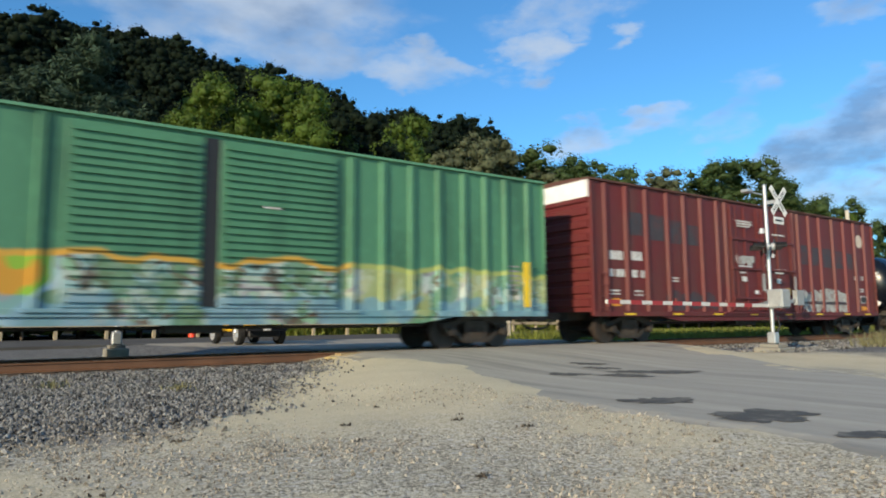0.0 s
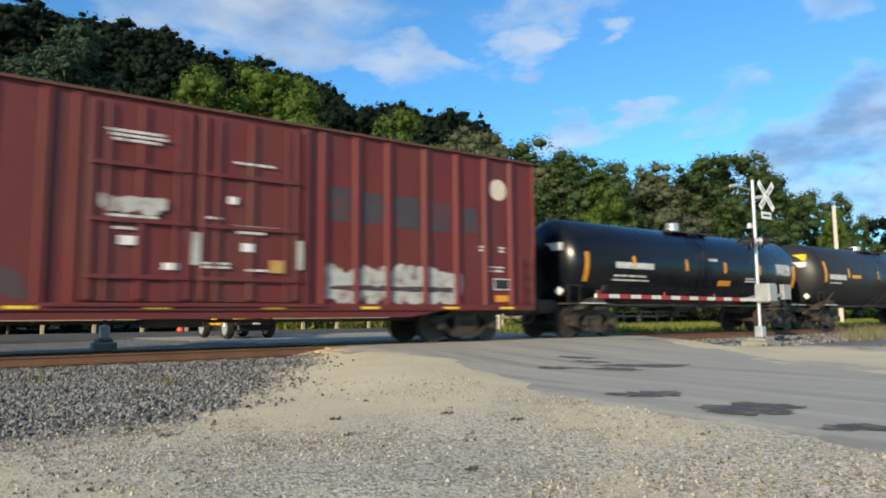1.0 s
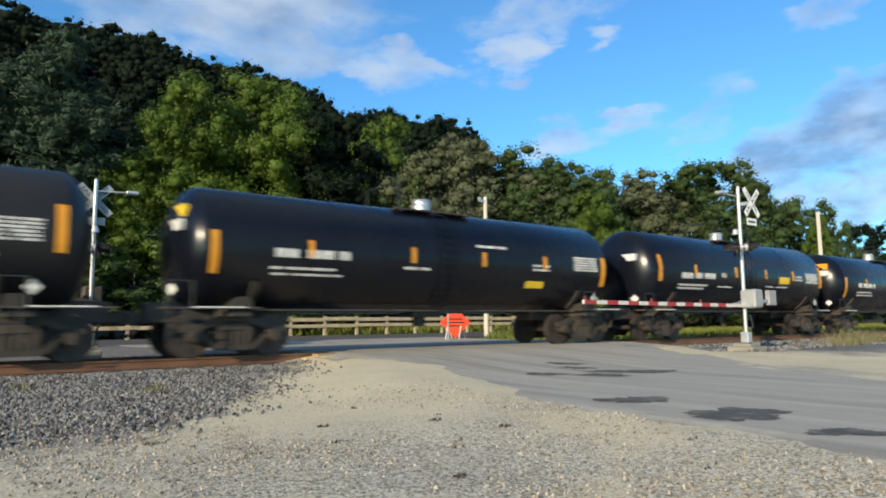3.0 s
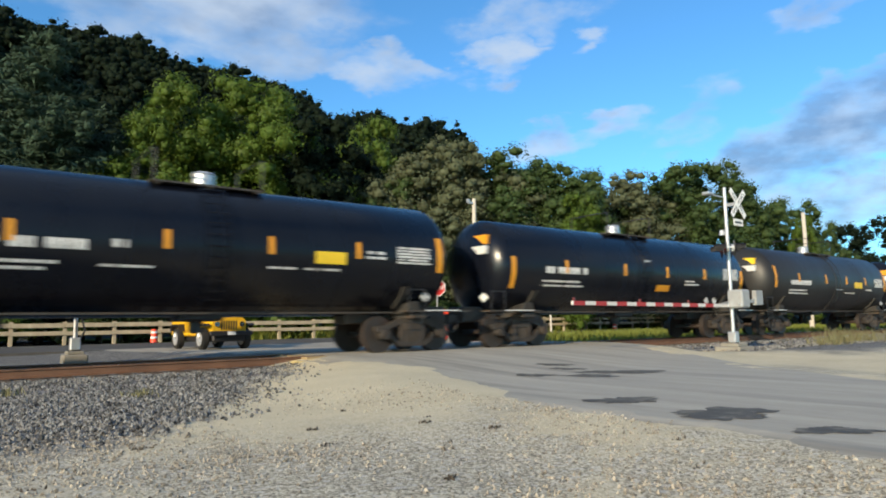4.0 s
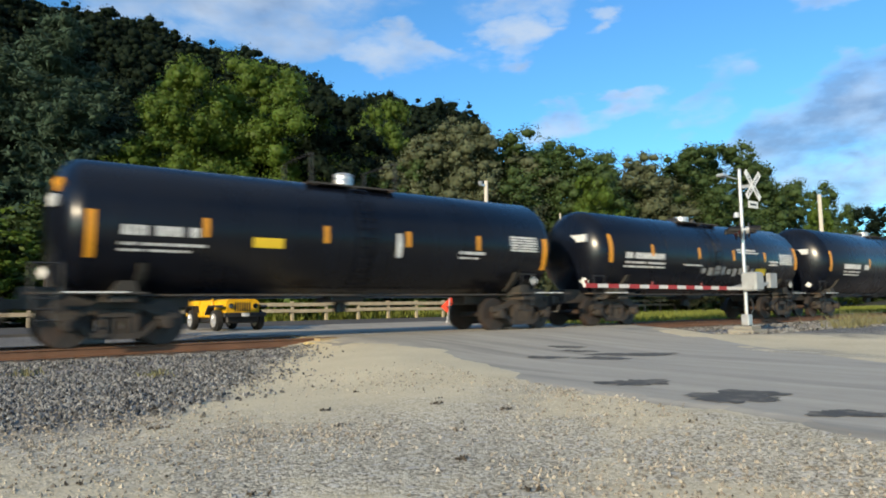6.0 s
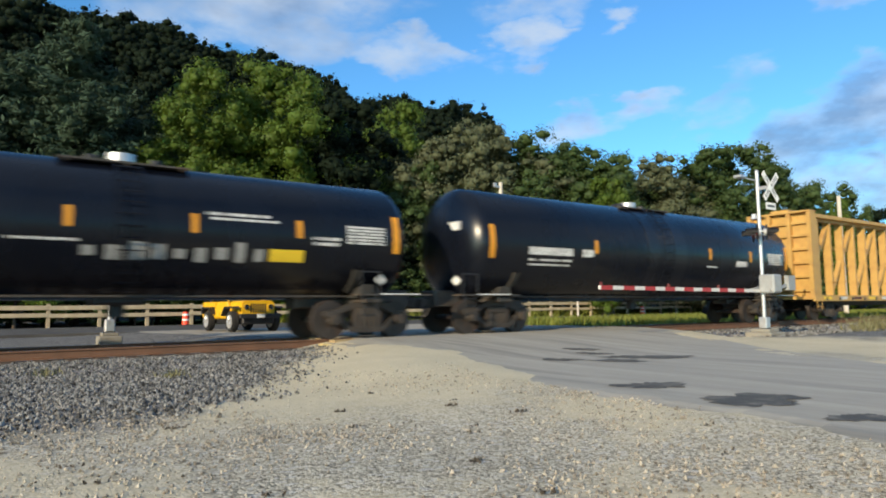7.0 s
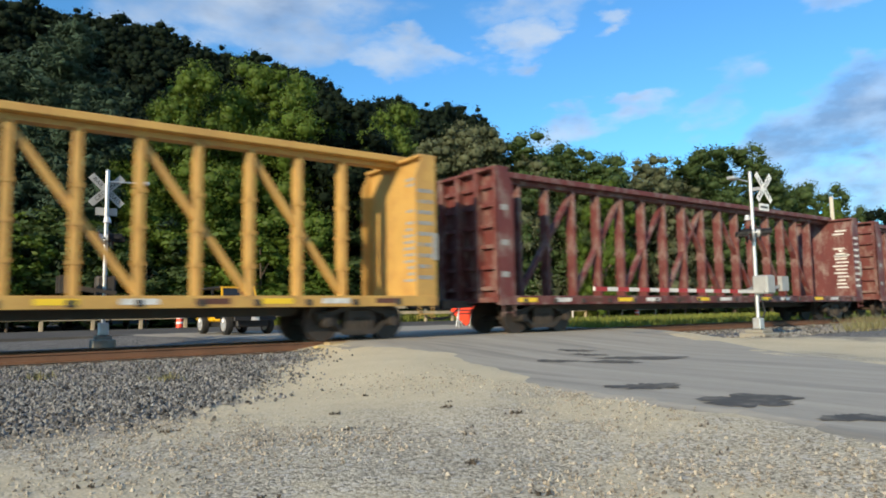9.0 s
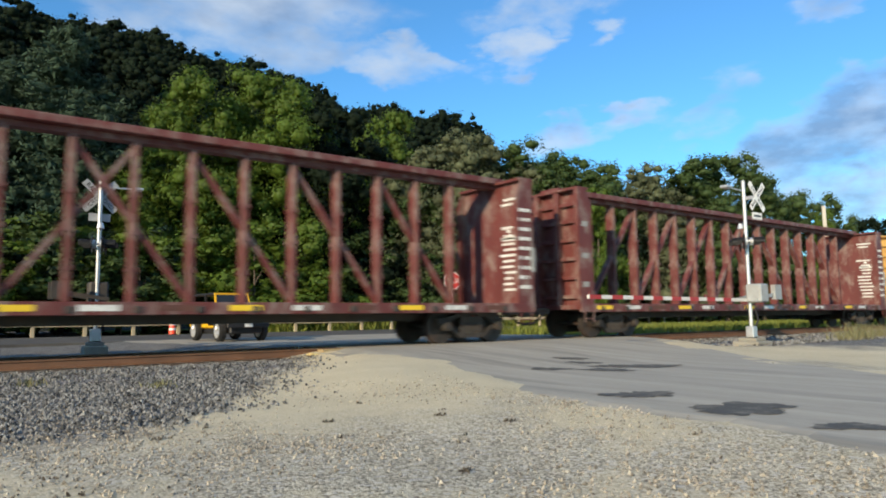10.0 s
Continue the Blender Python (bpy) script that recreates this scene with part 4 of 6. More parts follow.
def spray_material(base, name, top, colours, edge):
    """Old paint with a band of sprayed colour fields along its foot."""
    m = bpy.data.materials.new(name)
    m.use_nodes = True
    nt = m.node_tree
    b = nt.nodes["Principled BSDF"]
    co = nt.nodes.new("ShaderNodeTexCoord")
    sep = nt.nodes.new("ShaderNodeSeparateXYZ")
    link(nt, co.outputs["Object"], sep.inputs[0])

    def nz(s, det, stretch=(1, 1, 1)):
        mp = nt.nodes.new("ShaderNodeMapping")
        mp.inputs["Scale"].default_value = stretch
        link(nt, co.outputs["Object"], mp.inputs[0])
        n = nt.nodes.new("ShaderNodeTexNoise")
        n.inputs["Scale"].default_value, n.inputs["Detail"].default_value = s, det
        link(nt, mp.outputs[0], n.inputs["Vector"])
        return n.outputs["Fac"]

    def ramp(v, stops, mode="CONSTANT"):
        r = nt.nodes.new("ShaderNodeValToRGB")
        r.color_ramp.interpolation = mode
        e = r.color_ramp.elements
        while len(e) < len(stops):
            e.new(0.5)
        for q, (p, c) in zip(e, stops):
            q.position, q.color = p, (*c, 1)
        link(nt, v, r.inputs[0])
        return r.outputs[0]

    def mix(f, a, c):
        x = nt.nodes.new("ShaderNodeMix")
        x.data_type = "RGBA"
        link(nt, f, x.inputs["Factor"])
        for k, v in (("A", a), ("B", c)):
            if isinstance(v, tuple):
                x.inputs[k].default_value = (*v, 1)
            else:
                link(nt, v, x.inputs[k])
        return x.outputs["Result"]

    def step(v, a, c):
        r = nt.nodes.new("ShaderNodeMapRange")
        r.interpolation_type = "SMOOTHSTEP"
        r.inputs["From Min"].default_value, r.inputs["From Max"].default_value = a, c
        link(nt, v, r.inputs["Value"])
        return r.outputs[0]
    old = mix(step(nz(1.1, 6.0, (1, 1, 0.3)), 0.45, 0.75), base, tuple(c * 0.62 for c in base))
    old = mix(math_node(nt, "MULTIPLY", step(nz(7.0, 4.0, (1, 1, 0.5)), 0.5, 0.7), 0.35), old, tuple(c * 1.35 for c in base))
    letters = ramp(nz(1.3, 1.5, (1.2, 1, 0.9)), colours)
    letters = mix(math_node(nt, "MULTIPLY", step(nz(2.6, 1.5, (1, 1, 1.3)), 0.55, 0.58), 0.7), letters, (0.42, 0.52, 0.5))
    letters = mix(math_node(nt, "MULTIPLY", step(nz(2.3, 1.0, (1.2, 1, 0.8)), 0.58, 0.6), 0.85), letters, (0.05, 0.045, 0.045))
    letters = mix(math_node(nt, "MULTIPLY", step(nz(1.6, 3.0, (1, 1, 0.7)), 0.5, 0.56), 0.8), letters, base)
    # the west panels carry lime and light blue fields, the east panels yellow mist
    west = math_node(nt, "SUBTRACT", 1.0, step(sep.outputs[0], 6.2, 6.5))
    letters = mix(west, letters, ramp(nz(1.1, 0.5, (1.4, 1, 1)), [(0.0, (0.55, 0.27, 0.03)), (0.4, (0.2, 0.42, 0.04)), (0.52, (0.3, 0.48, 0.6)), (0.6, (0.07, 0.2, 0.11))]))
    east = step(sep.outputs[0], 12.1, 12.5)
    letters = mix(math_node(nt, "MULTIPLY", east, math_node(nt, "MULTIPLY", step(nz(1.7, 2.0), 0.42, 0.58), 0.6)), letters, (0.42, 0.42, 0.16))
    foot = math_node(nt, "SUBTRACT", 1.0, step(math_node(nt, "ADD", sep.outputs[2], math_node(nt, "MULTIPLY", nz(2.2, 1.0), 0.5)), 1.42, 1.55))
    letters = mix(math_node(nt, "MULTIPLY", foot, math_node(nt, "MULTIPLY", step(nz(0.7, 2.0), 0.42, 0.5), 0.8)), letters, (0.13, 0.3, 0.42))
    hill = math_node(nt, "ADD", sep.outputs[2], math_node(nt, "MULTIPLY", math_node(nt, "SUBTRACT", nz(0.8, 2.0, (1, 1, 0.0)), 0.5), -0.6))
    inside = math_node(nt, "SUBTRACT", 1.0, step(hill, top - 0.03, top + 0.03))
    rim = math_node(nt, "MULTIPLY", math_node(nt, "SUBTRACT", 1.0, step(hill, top + 0.07, top + 0.17)), 1.0)
    col = mix(math_node(nt, "MULTIPLY", rim, 0.9), old, mix(east, edge, (0.36, 0.4, 0.12)))
    col = mix(math_node(nt, "MULTIPLY", inside, 0.92), col, letters)
    link(nt, col, b.inputs["Base Color"])
    b.inputs["Roughness"].default_value = 0.5
    return m


def boxcar(name, label, s, length, eave, paint, roof, rib_xs, doors, door_kind, end_top=None):
    car = rail_car(name, label, "boxcar", s)
    part("body", bx(0, length, -1.47, 1.47, 0.98, eave - 0.02, bevel=0.01), paint, car)
    bm = bmesh.new()
    sec = [(-1.56, eave - 0.06), (-1.56, eave), (-0.8, eave + 0.07), (0, eave + 0.1), (0.8, eave + 0.07), (1.56, eave), (1.56, eave - 0.06)]
    prism(bm, sec, -0.05, length + 0.05)
    for v in bm.verts:
        v.co = Vector((v.co.y, v.co.x, v.co.z))
    part("roof", bm, roof, car, "rusted sheet metal roof")
    part("side_sill", bx(0, length, -1.55, -1.46, 0.84, 1.0, bevel=0.01), paint, car)
    part("side_sill", bx(0, length, 1.46, 1.55, 0.84, 1.0, bevel=0.01), paint, car)
    part("centre_sill", bx(0.2, length - 0.2, -0.25, 0.25, 0.72, 0.98), M_STEEL, car, "dark steel underframe")
    # deeper sill between the bogies
    part("lower_sill", prism(bmesh.new(), [(3.2, 0.84), (length - 3.2, 0.84), (length - 4.2, 0.68), (4.2, 0.68)], -1.5, -1.44), paint, car)
    for x in rib_xs:
        for k in (-1, 1):
            bm = prism(bmesh.new(), [(x - 0.09, 1.0), (x + 0.09, 1.0), (x + 0.09, eave - 0.1), (x - 0.09, eave - 0.1)], k * 1.47, k * 1.55)
            for v in bm.verts:
                if abs(v.co.y) > 1.5:
                    v.co.x = x + (v.co.x - x) * 0.62
            part("side_rib", bm, paint, car)
    for x in (0.0, length):
        part("corner_post", bx(x - 0.03 if x else -0.02, x + 0.02 if x else 0.1, -1.54, -1.44, 0.86, eave - 0.1, bevel=0.01), paint, car)
    # corrugated ends
    rib = None
    for i in range(9):
        z = 1.25 + i * (eave - 1.75) / 8.3
        for x, k in ((0, -1), (length, 1)):
            if rib is None:
                rib = part("end_rib", prism(bmesh.new(), [(-0.07, -0.1), (0.0, -0.14), (0.0, 0.14), (-0.07, 0.1)], -1.42, 1.42), paint, car)
                rib.matrix_basis = pose(0, 0, z)
            else:
                share(rib, car, pose(x, 0, z, 0, 0, 0 if k < 0 else 180))
    if end_top:
        part("end_panel", bx(-0.085, -0.002, -1.47, 1.47, eave - 0.6, eave - 0.06, bevel=0.01), end_top, car, "white painted panel across the top of the end")
    # doors
    for x0, x1 in doors:
        d = part("door", bx(x0, x1, -1.525, -1.465, 1.02, eave - 0.14, bevel=0.01), paint, car)
        if door_kind == "slats":
            n = 21
            h = (eave - 1.3) / n
            for i in range(n):
                z = 1.12 + i * h
                part("slat", prism(bmesh.new(), [(x0 + 0.1, z), (x1 - 0.1, z), (x1 - 0.1, z + h * 0.58), (x0 + 0.1, z + h * 0.58)], -1.582, -1.524), paint, d)
        else:
            bm = bmesh.new()
            for x in (x0 + 0.1, x0 + (x1 - x0) * 0.5, x1 - 0.1):
                box(bm, x - 0.07, x + 0.07, -1.575, -1.524, 1.06, eave - 0.2, bevel=0.012)
            for z in (1.5, 2.6, 3.7):
                box(bm, x0 + 0.04, x1 - 0.04, -1.61, -1.524, z - 0.045, z + 0.045, bevel=0.01)
            part("door_frame", bm, paint, d)
            bm = bmesh.new()
            for x in (x0 + 0.35, x1 - 0.35):
                rod(bm, (x, -1.59, 1.05), (x, -1.59, eave - 0.2), 0.022, 6)
            part("lock_rod", bm, paint, d)
    part("door_track", bx(min(d[0] for d in doors) - 0.6, max(d[1] for d in doors) + 0.6, -1.6, -1.5, 0.92, 1.0, bevel=0.01), paint, car)
    # corner ladders and grab irons
    part("ladder", ladder(bmesh.new(), 0.18, 0.62, 0.95, 2.3, -1.6, 4), paint, car)
    part("ladder", ladder(bmesh.new(), length - 0.62, length - 0.18, 0.95, 2.4, -1.6, 4), paint, car)
    part("brake_rigging", rod(bx(length * 0.45, length * 0.52, -0.9, -0.5, 0.5, 0.8, bevel=0.03), (3.0, -0.4, 0.62), (length - 3, -0.4, 0.62), 0.04, 6), M_STEEL, car, "dark brake tank and rods")
    running_gear(car, (2.15, length - 2.15), (0, length), 0.98)
    return car


GREEN_L = 18.5
g0 = 13.27 - GREEN_L
M_GREENCAR = spray_material((0.068, 0.21, 0.118), "boxcar_green", 1.95,
                            [(0.0, (0.3, 0.4, 0.38)), (0.38, (0.07, 0.2, 0.2)), (0.44, (0.27, 0.45, 0.48)), (0.49, (0.11, 0.09, 0.075)), (0.53, (0.2, 0.4, 0.28)), (0.58, (0.3, 0.3, 0.35)), (0.64, (0.5, 0.56, 0.52))], (0.62, 0.33, 0.04))
green = boxcar("boxcar", "green steel boxcar with ribbed doors and graffiti along its foot", g0, GREEN_L, 4.74, M_GREENCAR, mat("roof_green", (0.1, 0.27, 0.16), 0.6, 0, 0.3, 1.5, 20),
               [x - g0 for x in (-4.9, -4.2, -3.4, -2.6, -1.8, -1.0, -0.2, 0.75, 7.11, 7.96, 8.78, 9.61, 10.41, 11.14, 11.84, 12.67)],
               [(1.15 - g0, 3.68 - g0), (4.02 - g0, 6.75 - g0)], "slats")
# no recess is cut here; a black plate paints the shade between the doors
part("door_gap", bx(3.69 - g0, 4.01 - g0, -1.5, -1.466, 1.05, 4.6), M_BLACK, green, "black plate painted as the shade in the rusty gap between the doors")
part("ladder_panel", bx(12.42 - g0, 12.62 - g0, -1.6, -1.56, 1.1, 2.35), M_YELLOW, green, "yellow strip by the ladder")
mark_bars("stencil", green, 11.92 - g0, 12.36 - g0, 1.3, 1.42, -1.472, M_STENCIL, 3, "white stencilled marks")
for zz in (1.55, 1.68, 1.81, 1.94, 2.07, 2.2):
    mark_bars("stencil", green, 11.92 - g0, 12.36 - g0, zz, zz + 0.05, -1.472, M_STENCILGREY, int(zz * 100), "faint stencilled marks")
mark_bars("stencil", green, 4.95 - g0, 5.35 - g0, 3.2, 3.3, -1.566, M_STENCIL, 8, "white stencilled marks")

R0 = 15.23
red = boxcar("boxcar", "rusty red steel boxcar with white stencils and faded lettering", R0, 18.8, 5.12, M_CARRED, M_ROOFRUST,
             [x - R0 for x in (15.9, 16.87, 17.86, 18.96, 19.89, 20.86, 21.82, 22.35, 27.0, 27.43, 28.31, 29.19, 30.29, 31.3, 32.27, 33.2)],
             [(22.5 - R0, 24.5 - R0), (24.6 - R0, 26.85 - R0)], "bars", end_top=M_WHITE)
for i, (x0, x1, z0, z1) in enumerate(((16.06, 16.7, 2.62, 2.9), (17.1, 17.64, 2.64, 2.92), (16.04, 16.74, 2.08, 2.32), (17.1, 17.72, 2.08, 2.32))):
    mark_bars("stencil", red, x0 - R0, x1 - R0, z0, z1, -1.472, M_STENCIL, i, "white stencilled marks")
for i, (x0, x1, z0) in enumerate(((16.06, 16.5, 1.62), (16.06, 16.5, 1.52), (17.2, 17.6, 1.62), (17.2, 17.6, 1.5), (19.15, 19.5, 2.1), (19.15, 19.5, 2.0), (32.2, 32.9, 2.0), (32.2, 32.9, 1.9),
                                  (32.05, 32.2, 2.55), (32.05, 32.2, 2.45), (32.75, 32.95, 2.55), (32.75, 32.95, 2.45))):
    mark_bars("stencil", red, x0 - R0, x1 - R0, z0, z0 + 0.05, -1.472, M_STENCIL, 20 + i, "small white stencilled marks")
for i, (x0, x1, z0) in enumerate(((22.8, 23.9, 4.34), (22.85, 23.95, 4.25), (22.9, 23.8, 4.16), (25.3, 26.2, 3.98), (22.85, 23.8, 2.66), (23.0, 23.6, 2.55), (23.0, 23.4, 2.42), (25.3, 26.3, 2.6), (25.4, 26.0, 2.48))):
    mark_bars("stencil", red, x0 - R0, x1 - R0, z0, z0 + 0.055, -1.58, M_STENCIL, 50 + i, "white stencilled lines on the door")
plates(red, "decal", [(23.1 - R0, 23.4 - R0, 2.12, 2.3), (25.5 - R0, 25.75 - R0, 2.1, 2.28), (25.2 - R0, 25.38 - R0, 3.1, 3.26), (23.92 - R0, 24.22 - R0, 1.66, 1.8)], -1.58, M_WHITE, "small white decal")
plates(red, "worn_strip", [(24.47 - R0, 24.64 - R0, 1.78, 2.45), (26.76 - R0, 26.9 - R0, 1.75, 2.4)], -1.58, M_TAGWHITE, "pale worn upright strip on the door edge")
plates(red, "rust_patch", [(26.12 - R0, 26.45 - R0, 1.66, 1.94)], -1.58, M_CBYEL, "ochre patch of rusted paint")
for i, (x0, x1, z0) in enumerate(((24.75, 25.05, 2.75), (24.68, 25.3, 1.72), (24.68, 25.25, 1.8), (25.6, 26.1, 1.68))):
    mark_bars("stencil", red, x0 - R0, x1 - R0, z0, z0 + 0.05, -1.58, M_STENCIL, 80 + i, "white stencilled lines on the door")
plates(red, "consolidated_panel", [(32.55 - R0, 33.1 - R0, 1.4, 1.72)], -1.473, M_STENCIL, "white framed data panel")
plates(red, "panel_face", [(32.58 - R0, 33.07 - R0, 1.43, 1.69)], -1.48, M_BLACK, "black data panel")
plates(red, "reflector", [(16.08 - R0, 16.5 - R0, 1.16, 1.4), (32.6 - R0, 33.05 - R0, 1.08, 1.26)], -1.473, M_ORANGE, "orange reflective label")
plates(red, "foot_reflector", [(x - R0, x + 0.5 - R0, 0.88, 0.94) for x in (16.6, 19.0, 21.3, 23.6, 26.0, 28.4, 30.8, 32.7)], -1.553, M_YELLOW, "yellow reflector strip", 0.004)
part("disc", rod(bmesh.new(), (32.75 - R0, -1.472, 4.2), (32.75 - R0, -1.478, 4.2), 0.3, 28), mat("disc_cream", (0.6, 0.52, 0.42), 0.6, 0, 0.3, 6, 40), red, "plain cream disc")
for i, (x0, x1, z0, z1) in enumerate(((17.02, 17.7, 3.45, 4.2), (18.02, 18.8, 3.35, 4.2), (19.05, 19.75, 3.3, 4.1), (20.0, 20.7, 3.3, 4.0), (27.55, 28.15, 2.95, 3.75), (28.45, 29.05, 2.95, 3.7), (29.35, 30.1, 2.9, 3.7), (30.45, 31.1, 2.9, 3.65), (31.45, 32.0, 2.9, 3.6))):
    bm = bx(x0 - R0, x1 - R0, -1.476, -1.471, z0, z1)
    part("faded_letter", bm, M_FADED, red, "faded grey letter shape worn into the paint")


def sprayed_letters(car, x0, z0, w, h, n, seed, material, label, y=-1.475):
    """Bulging sprayed strokes, with no letter that can be read."""
    r = random.Random(seed)
    for i in range(n):
        cx, rw = x0 + w * (i + 0.5) / n, w / n * 0.62
        bm = bmesh.new()
        ph = [r.uniform(0, 6.3) for _ in range(3)]
        pts = []
        for k in range(22):
            a = 2 * math.pi * k / 22
            q = 1 + 0.16 * math.sin(2 * a + ph[0]) + 0.14 * math.sin(3 * a + ph[1]) + 0.08 * math.sin(5 * a + ph[2])
            sx_, sz_ = math.copysign(abs(math.cos(a)) ** 0.6, math.cos(a)), math.copysign(abs(math.sin(a)) ** 0.6, math.sin(a))
            pts.append((cx + rw * q * sx_, z0 + h / 2 + h / 2 * q * sz_ * r.uniform(0.93, 1.03)))
        prism(bm, pts, y - 0.004 - 0.0015 * (i % 3), y)
        part("sprayed_letter", bm, material, car, label)


sprayed_letters(red, 27.5 - R0, 1.02, 3.9, 0.86, 11, 11, M_TAGWHITE, "pale sprayed bulging letter shape")
sprayed_letters(red, 27.75 - R0, 1.32, 3.4, 0.12, 9, 13, M_FADED, "dark inner stroke of a sprayed shape", y=-1.481)
sprayed_letters(red, 18.9 - R0, 1.05, 2.6, 0.62, 4, 5, M_FADED, "dull brown sprayed shape")
sprayed_letters(red, 22.8 - R0, 2.75, 1.1, 0.35, 3, 7, M_TAGWHITE, "pale scrawled tag", y=-1.578)


def tank_car(s, radius, span, paint, label, left_marks, extra=(), manway="tall", label_col=None, stripe=(0.18, 0.41, 0.6, 0.79), band=False, diamonds=(), end_z=2.52, mid_z=2.52):
    car = rail_car("tank_car", label, "tank car", s)
    r = radius + (0.075 if radius < 1.5 else 0.11)      # the belly hangs lower than the stub sills
    cz = 1.1 + 2 * radius - r
    q0 = r / 1.5
    prof = [(-0.68, 0.0), (-0.665, 0.35), (-0.61, 0.72), (-0.51, 1.03), (-0.4, 1.24), (-0.28, 1.38), (-0.17, 1.46), (-0.06, 1.5)]
    prof = [(x, q * q0) for x, q in prof]
    prof += [(span * 0.25, r), (span * 0.5, r), (span * 0.75, r)] + [(span - x, q) for x, q in prof[7::-1]]
    n = 48
    vs, fs = [], []
    for x, q in prof:
        q = max(q, 0.001)
        vs += [(x, q * math.sin(2 * math.pi * i / n), cz + q * math.cos(2 * math.pi * i / n)) for i in range(n)]
    for k in range(len(prof) - 1):
        fs += [(k * n + i, (k + 1) * n + i, (k + 1) * n + (i + 1) % n, k * n + (i + 1) % n) for i in range(n)]
    part("tank", (vs, fs), paint, car, smooth=True)
    # weld seams
    for x in (span * 0.25, span * 0.5, span * 0.75):
        part("weld_seam", rod(bmesh.new(), (x - 0.012, 0, cz), (x + 0.012, 0, cz), r + 0.006, n), paint, car)
    for k, x in enumerate([0.0] + [span * f for f in stripe] + [span]):
        end = k in (0, len(stripe) + 1)
        h = 0.46 if end else 0.2
        part("stripe", curved(bmesh.new(), x - (0.085 if end else 0.06), x + (0.085 if end else 0.06), (end_z if end else mid_z) - h, (end_z if end else mid_z) + h, r, cz, 0.008, 6), M_ORANGE, car, "orange reflective stripe")
    cv = (r, cz)
    for i, (x0, x1, z0, z1) in enumerate(left_marks):
        mark_bars("stencil", car, x0, x1, z0, z1, 0, M_STENCIL, i + int(s), "white stencilled marks", curve=cv)
    for i in range(6):
        mark_bars("data_block", car, span - 1.35, span - 0.3, 2.25 + 0.075 * i, 2.3 + 0.075 * i, 0, M_STENCIL, i + 40 + int(s), "small white data lines", curve=cv)
    for i, (x0, x1, z0, z1, m) in enumerate(extra):
        part("label_plate", curved(bmesh.new(), x0, x1, z0, z1, r, cz, 0.007), m, car, "painted label")
    # placard holders
    for px in (span - 0.42, *diamonds):
        bm = bmesh.new()
        o = [(px - 0.15, 1.42), (px, 1.27), (px + 0.15, 1.42), (px, 1.57)]
        yy = -1.38 if px > span - 0.5 else -1.3
        prism(bm, o, yy - 0.01, yy)
        part("placard", bm, M_STENCIL, car, "white diamond placard")
    hp = part("placard", bx(-0.1, 0.1, -0.005, 0.005, -0.1, 0.1), M_STENCIL, car, "white diamond placard")
    hp.matrix_basis = pose(-0.72, -0.9, 1.45, 0, 0, -62) @ pose(0, 0, 0, 0, 45, 0)
    # labels on the head that leads
    part("head_plate", bx(-0.62, -0.5, -0.9, -0.25, cz + 0.34, cz + 0.58), M_STENCIL, car, "white number plate area on the tank head")
    if label_col:
        part("head_label", bx(-0.53, -0.4, -0.85, -0.3, cz + 0.64, cz + 0.92), label_col, car, "coloured label on the tank head")
    # stub sills, bolsters, saddles
    for a, b in ((-1.05, 2.2), (span - 2.2, span + 1.05)):
        part("stub_sill", bx(a, b, -0.33, 0.33, 0.74, 1.2, bevel=0.03), M_STEEL, car, "dark steel stub sill")
    for x, k in ((0.6, 1), (span - 0.6, -1)):
        for y0, y1 in ((-1.3, -0.35), (0.35, 1.3)):
            bm = prism(bmesh.new(), [(x - k * 0.2, 0.98), (x + k * 0.36, 0.98), (x + k * 0.24, 1.3), (x - k * 0.06, 1.3)], y0, y1)
            for v in bm.verts:
                if v.co.z > 1.2 and abs(v.co.y) < 1:
                    v.co.z = 1.12
            part("saddle", bm, mat_saddle, car, "dusty dark saddle")
        part("saddle_bracket", curved(bmesh.new(), min(x + k * 0.3, x + k * 0.48), max(x + k * 0.3, x + k * 0.48), cz - 0.86 * r, cz - 0.5 * r, r, cz, 0.07), mat_saddle, car, "upright dusty bracket on the tank side")
        part("bolster", bx(x - 0.25, x + 0.25, -1.4, 1.4, 0.86, 1.0, bevel=0.02), M_STEEL, car, "dark bolster")
    for a, b in ((-1.0, 1.05), (span - 1.05, span + 1.0)):
        pf = part("end_platform", bx(a, b, -1.5, -1.1, 1.03, 1.07), M_STEEL, car, "thin dark grating platform")
        part("edge_strip", bx(a + 0.55, b - 0.35, -1.515, -1.501, 1.05, 1.08), M_STENCIL, pf, "pale worn platform edge")
        bm = rod(bmesh.new(), (a + 0.03, -1.5, 1.6), (a + 0.57, -1.5, 1.6), 0.018, 6)
        for x in (a + 0.05, a + 0.55):
            rod(bm, (x, -1.5, 1.05), (x, -1.5, 1.6), 0.018, 6)
        part("handrail", bm, M_BLACK, car, "black end rail")
        part("end_step", ladder(bmesh.new(), a + 0.1, a + 0.45, 0.45, 1.05, -1.5, 3), M_BLACK, car, "black hanging step")
    part("train_pipe", rod(bmesh.new(), (0.3, -0.75, 1.02), (span - 0.3, -0.75, 1.02), 0.03, 6), M_STEEL, car, "thin dark pipe under the tank")
    part("outlet", rod(bx(span / 2 - 0.5, span / 2 + 0.5, -0.45, 0.45, 0.85, 1.15, bevel=0.05), (span / 2, 0, 0.6), (span / 2, 0, 0.9), 0.18, 12), M_BLACK, car, "black bottom outlet skid")
    # top fittings
    mid = span / 2
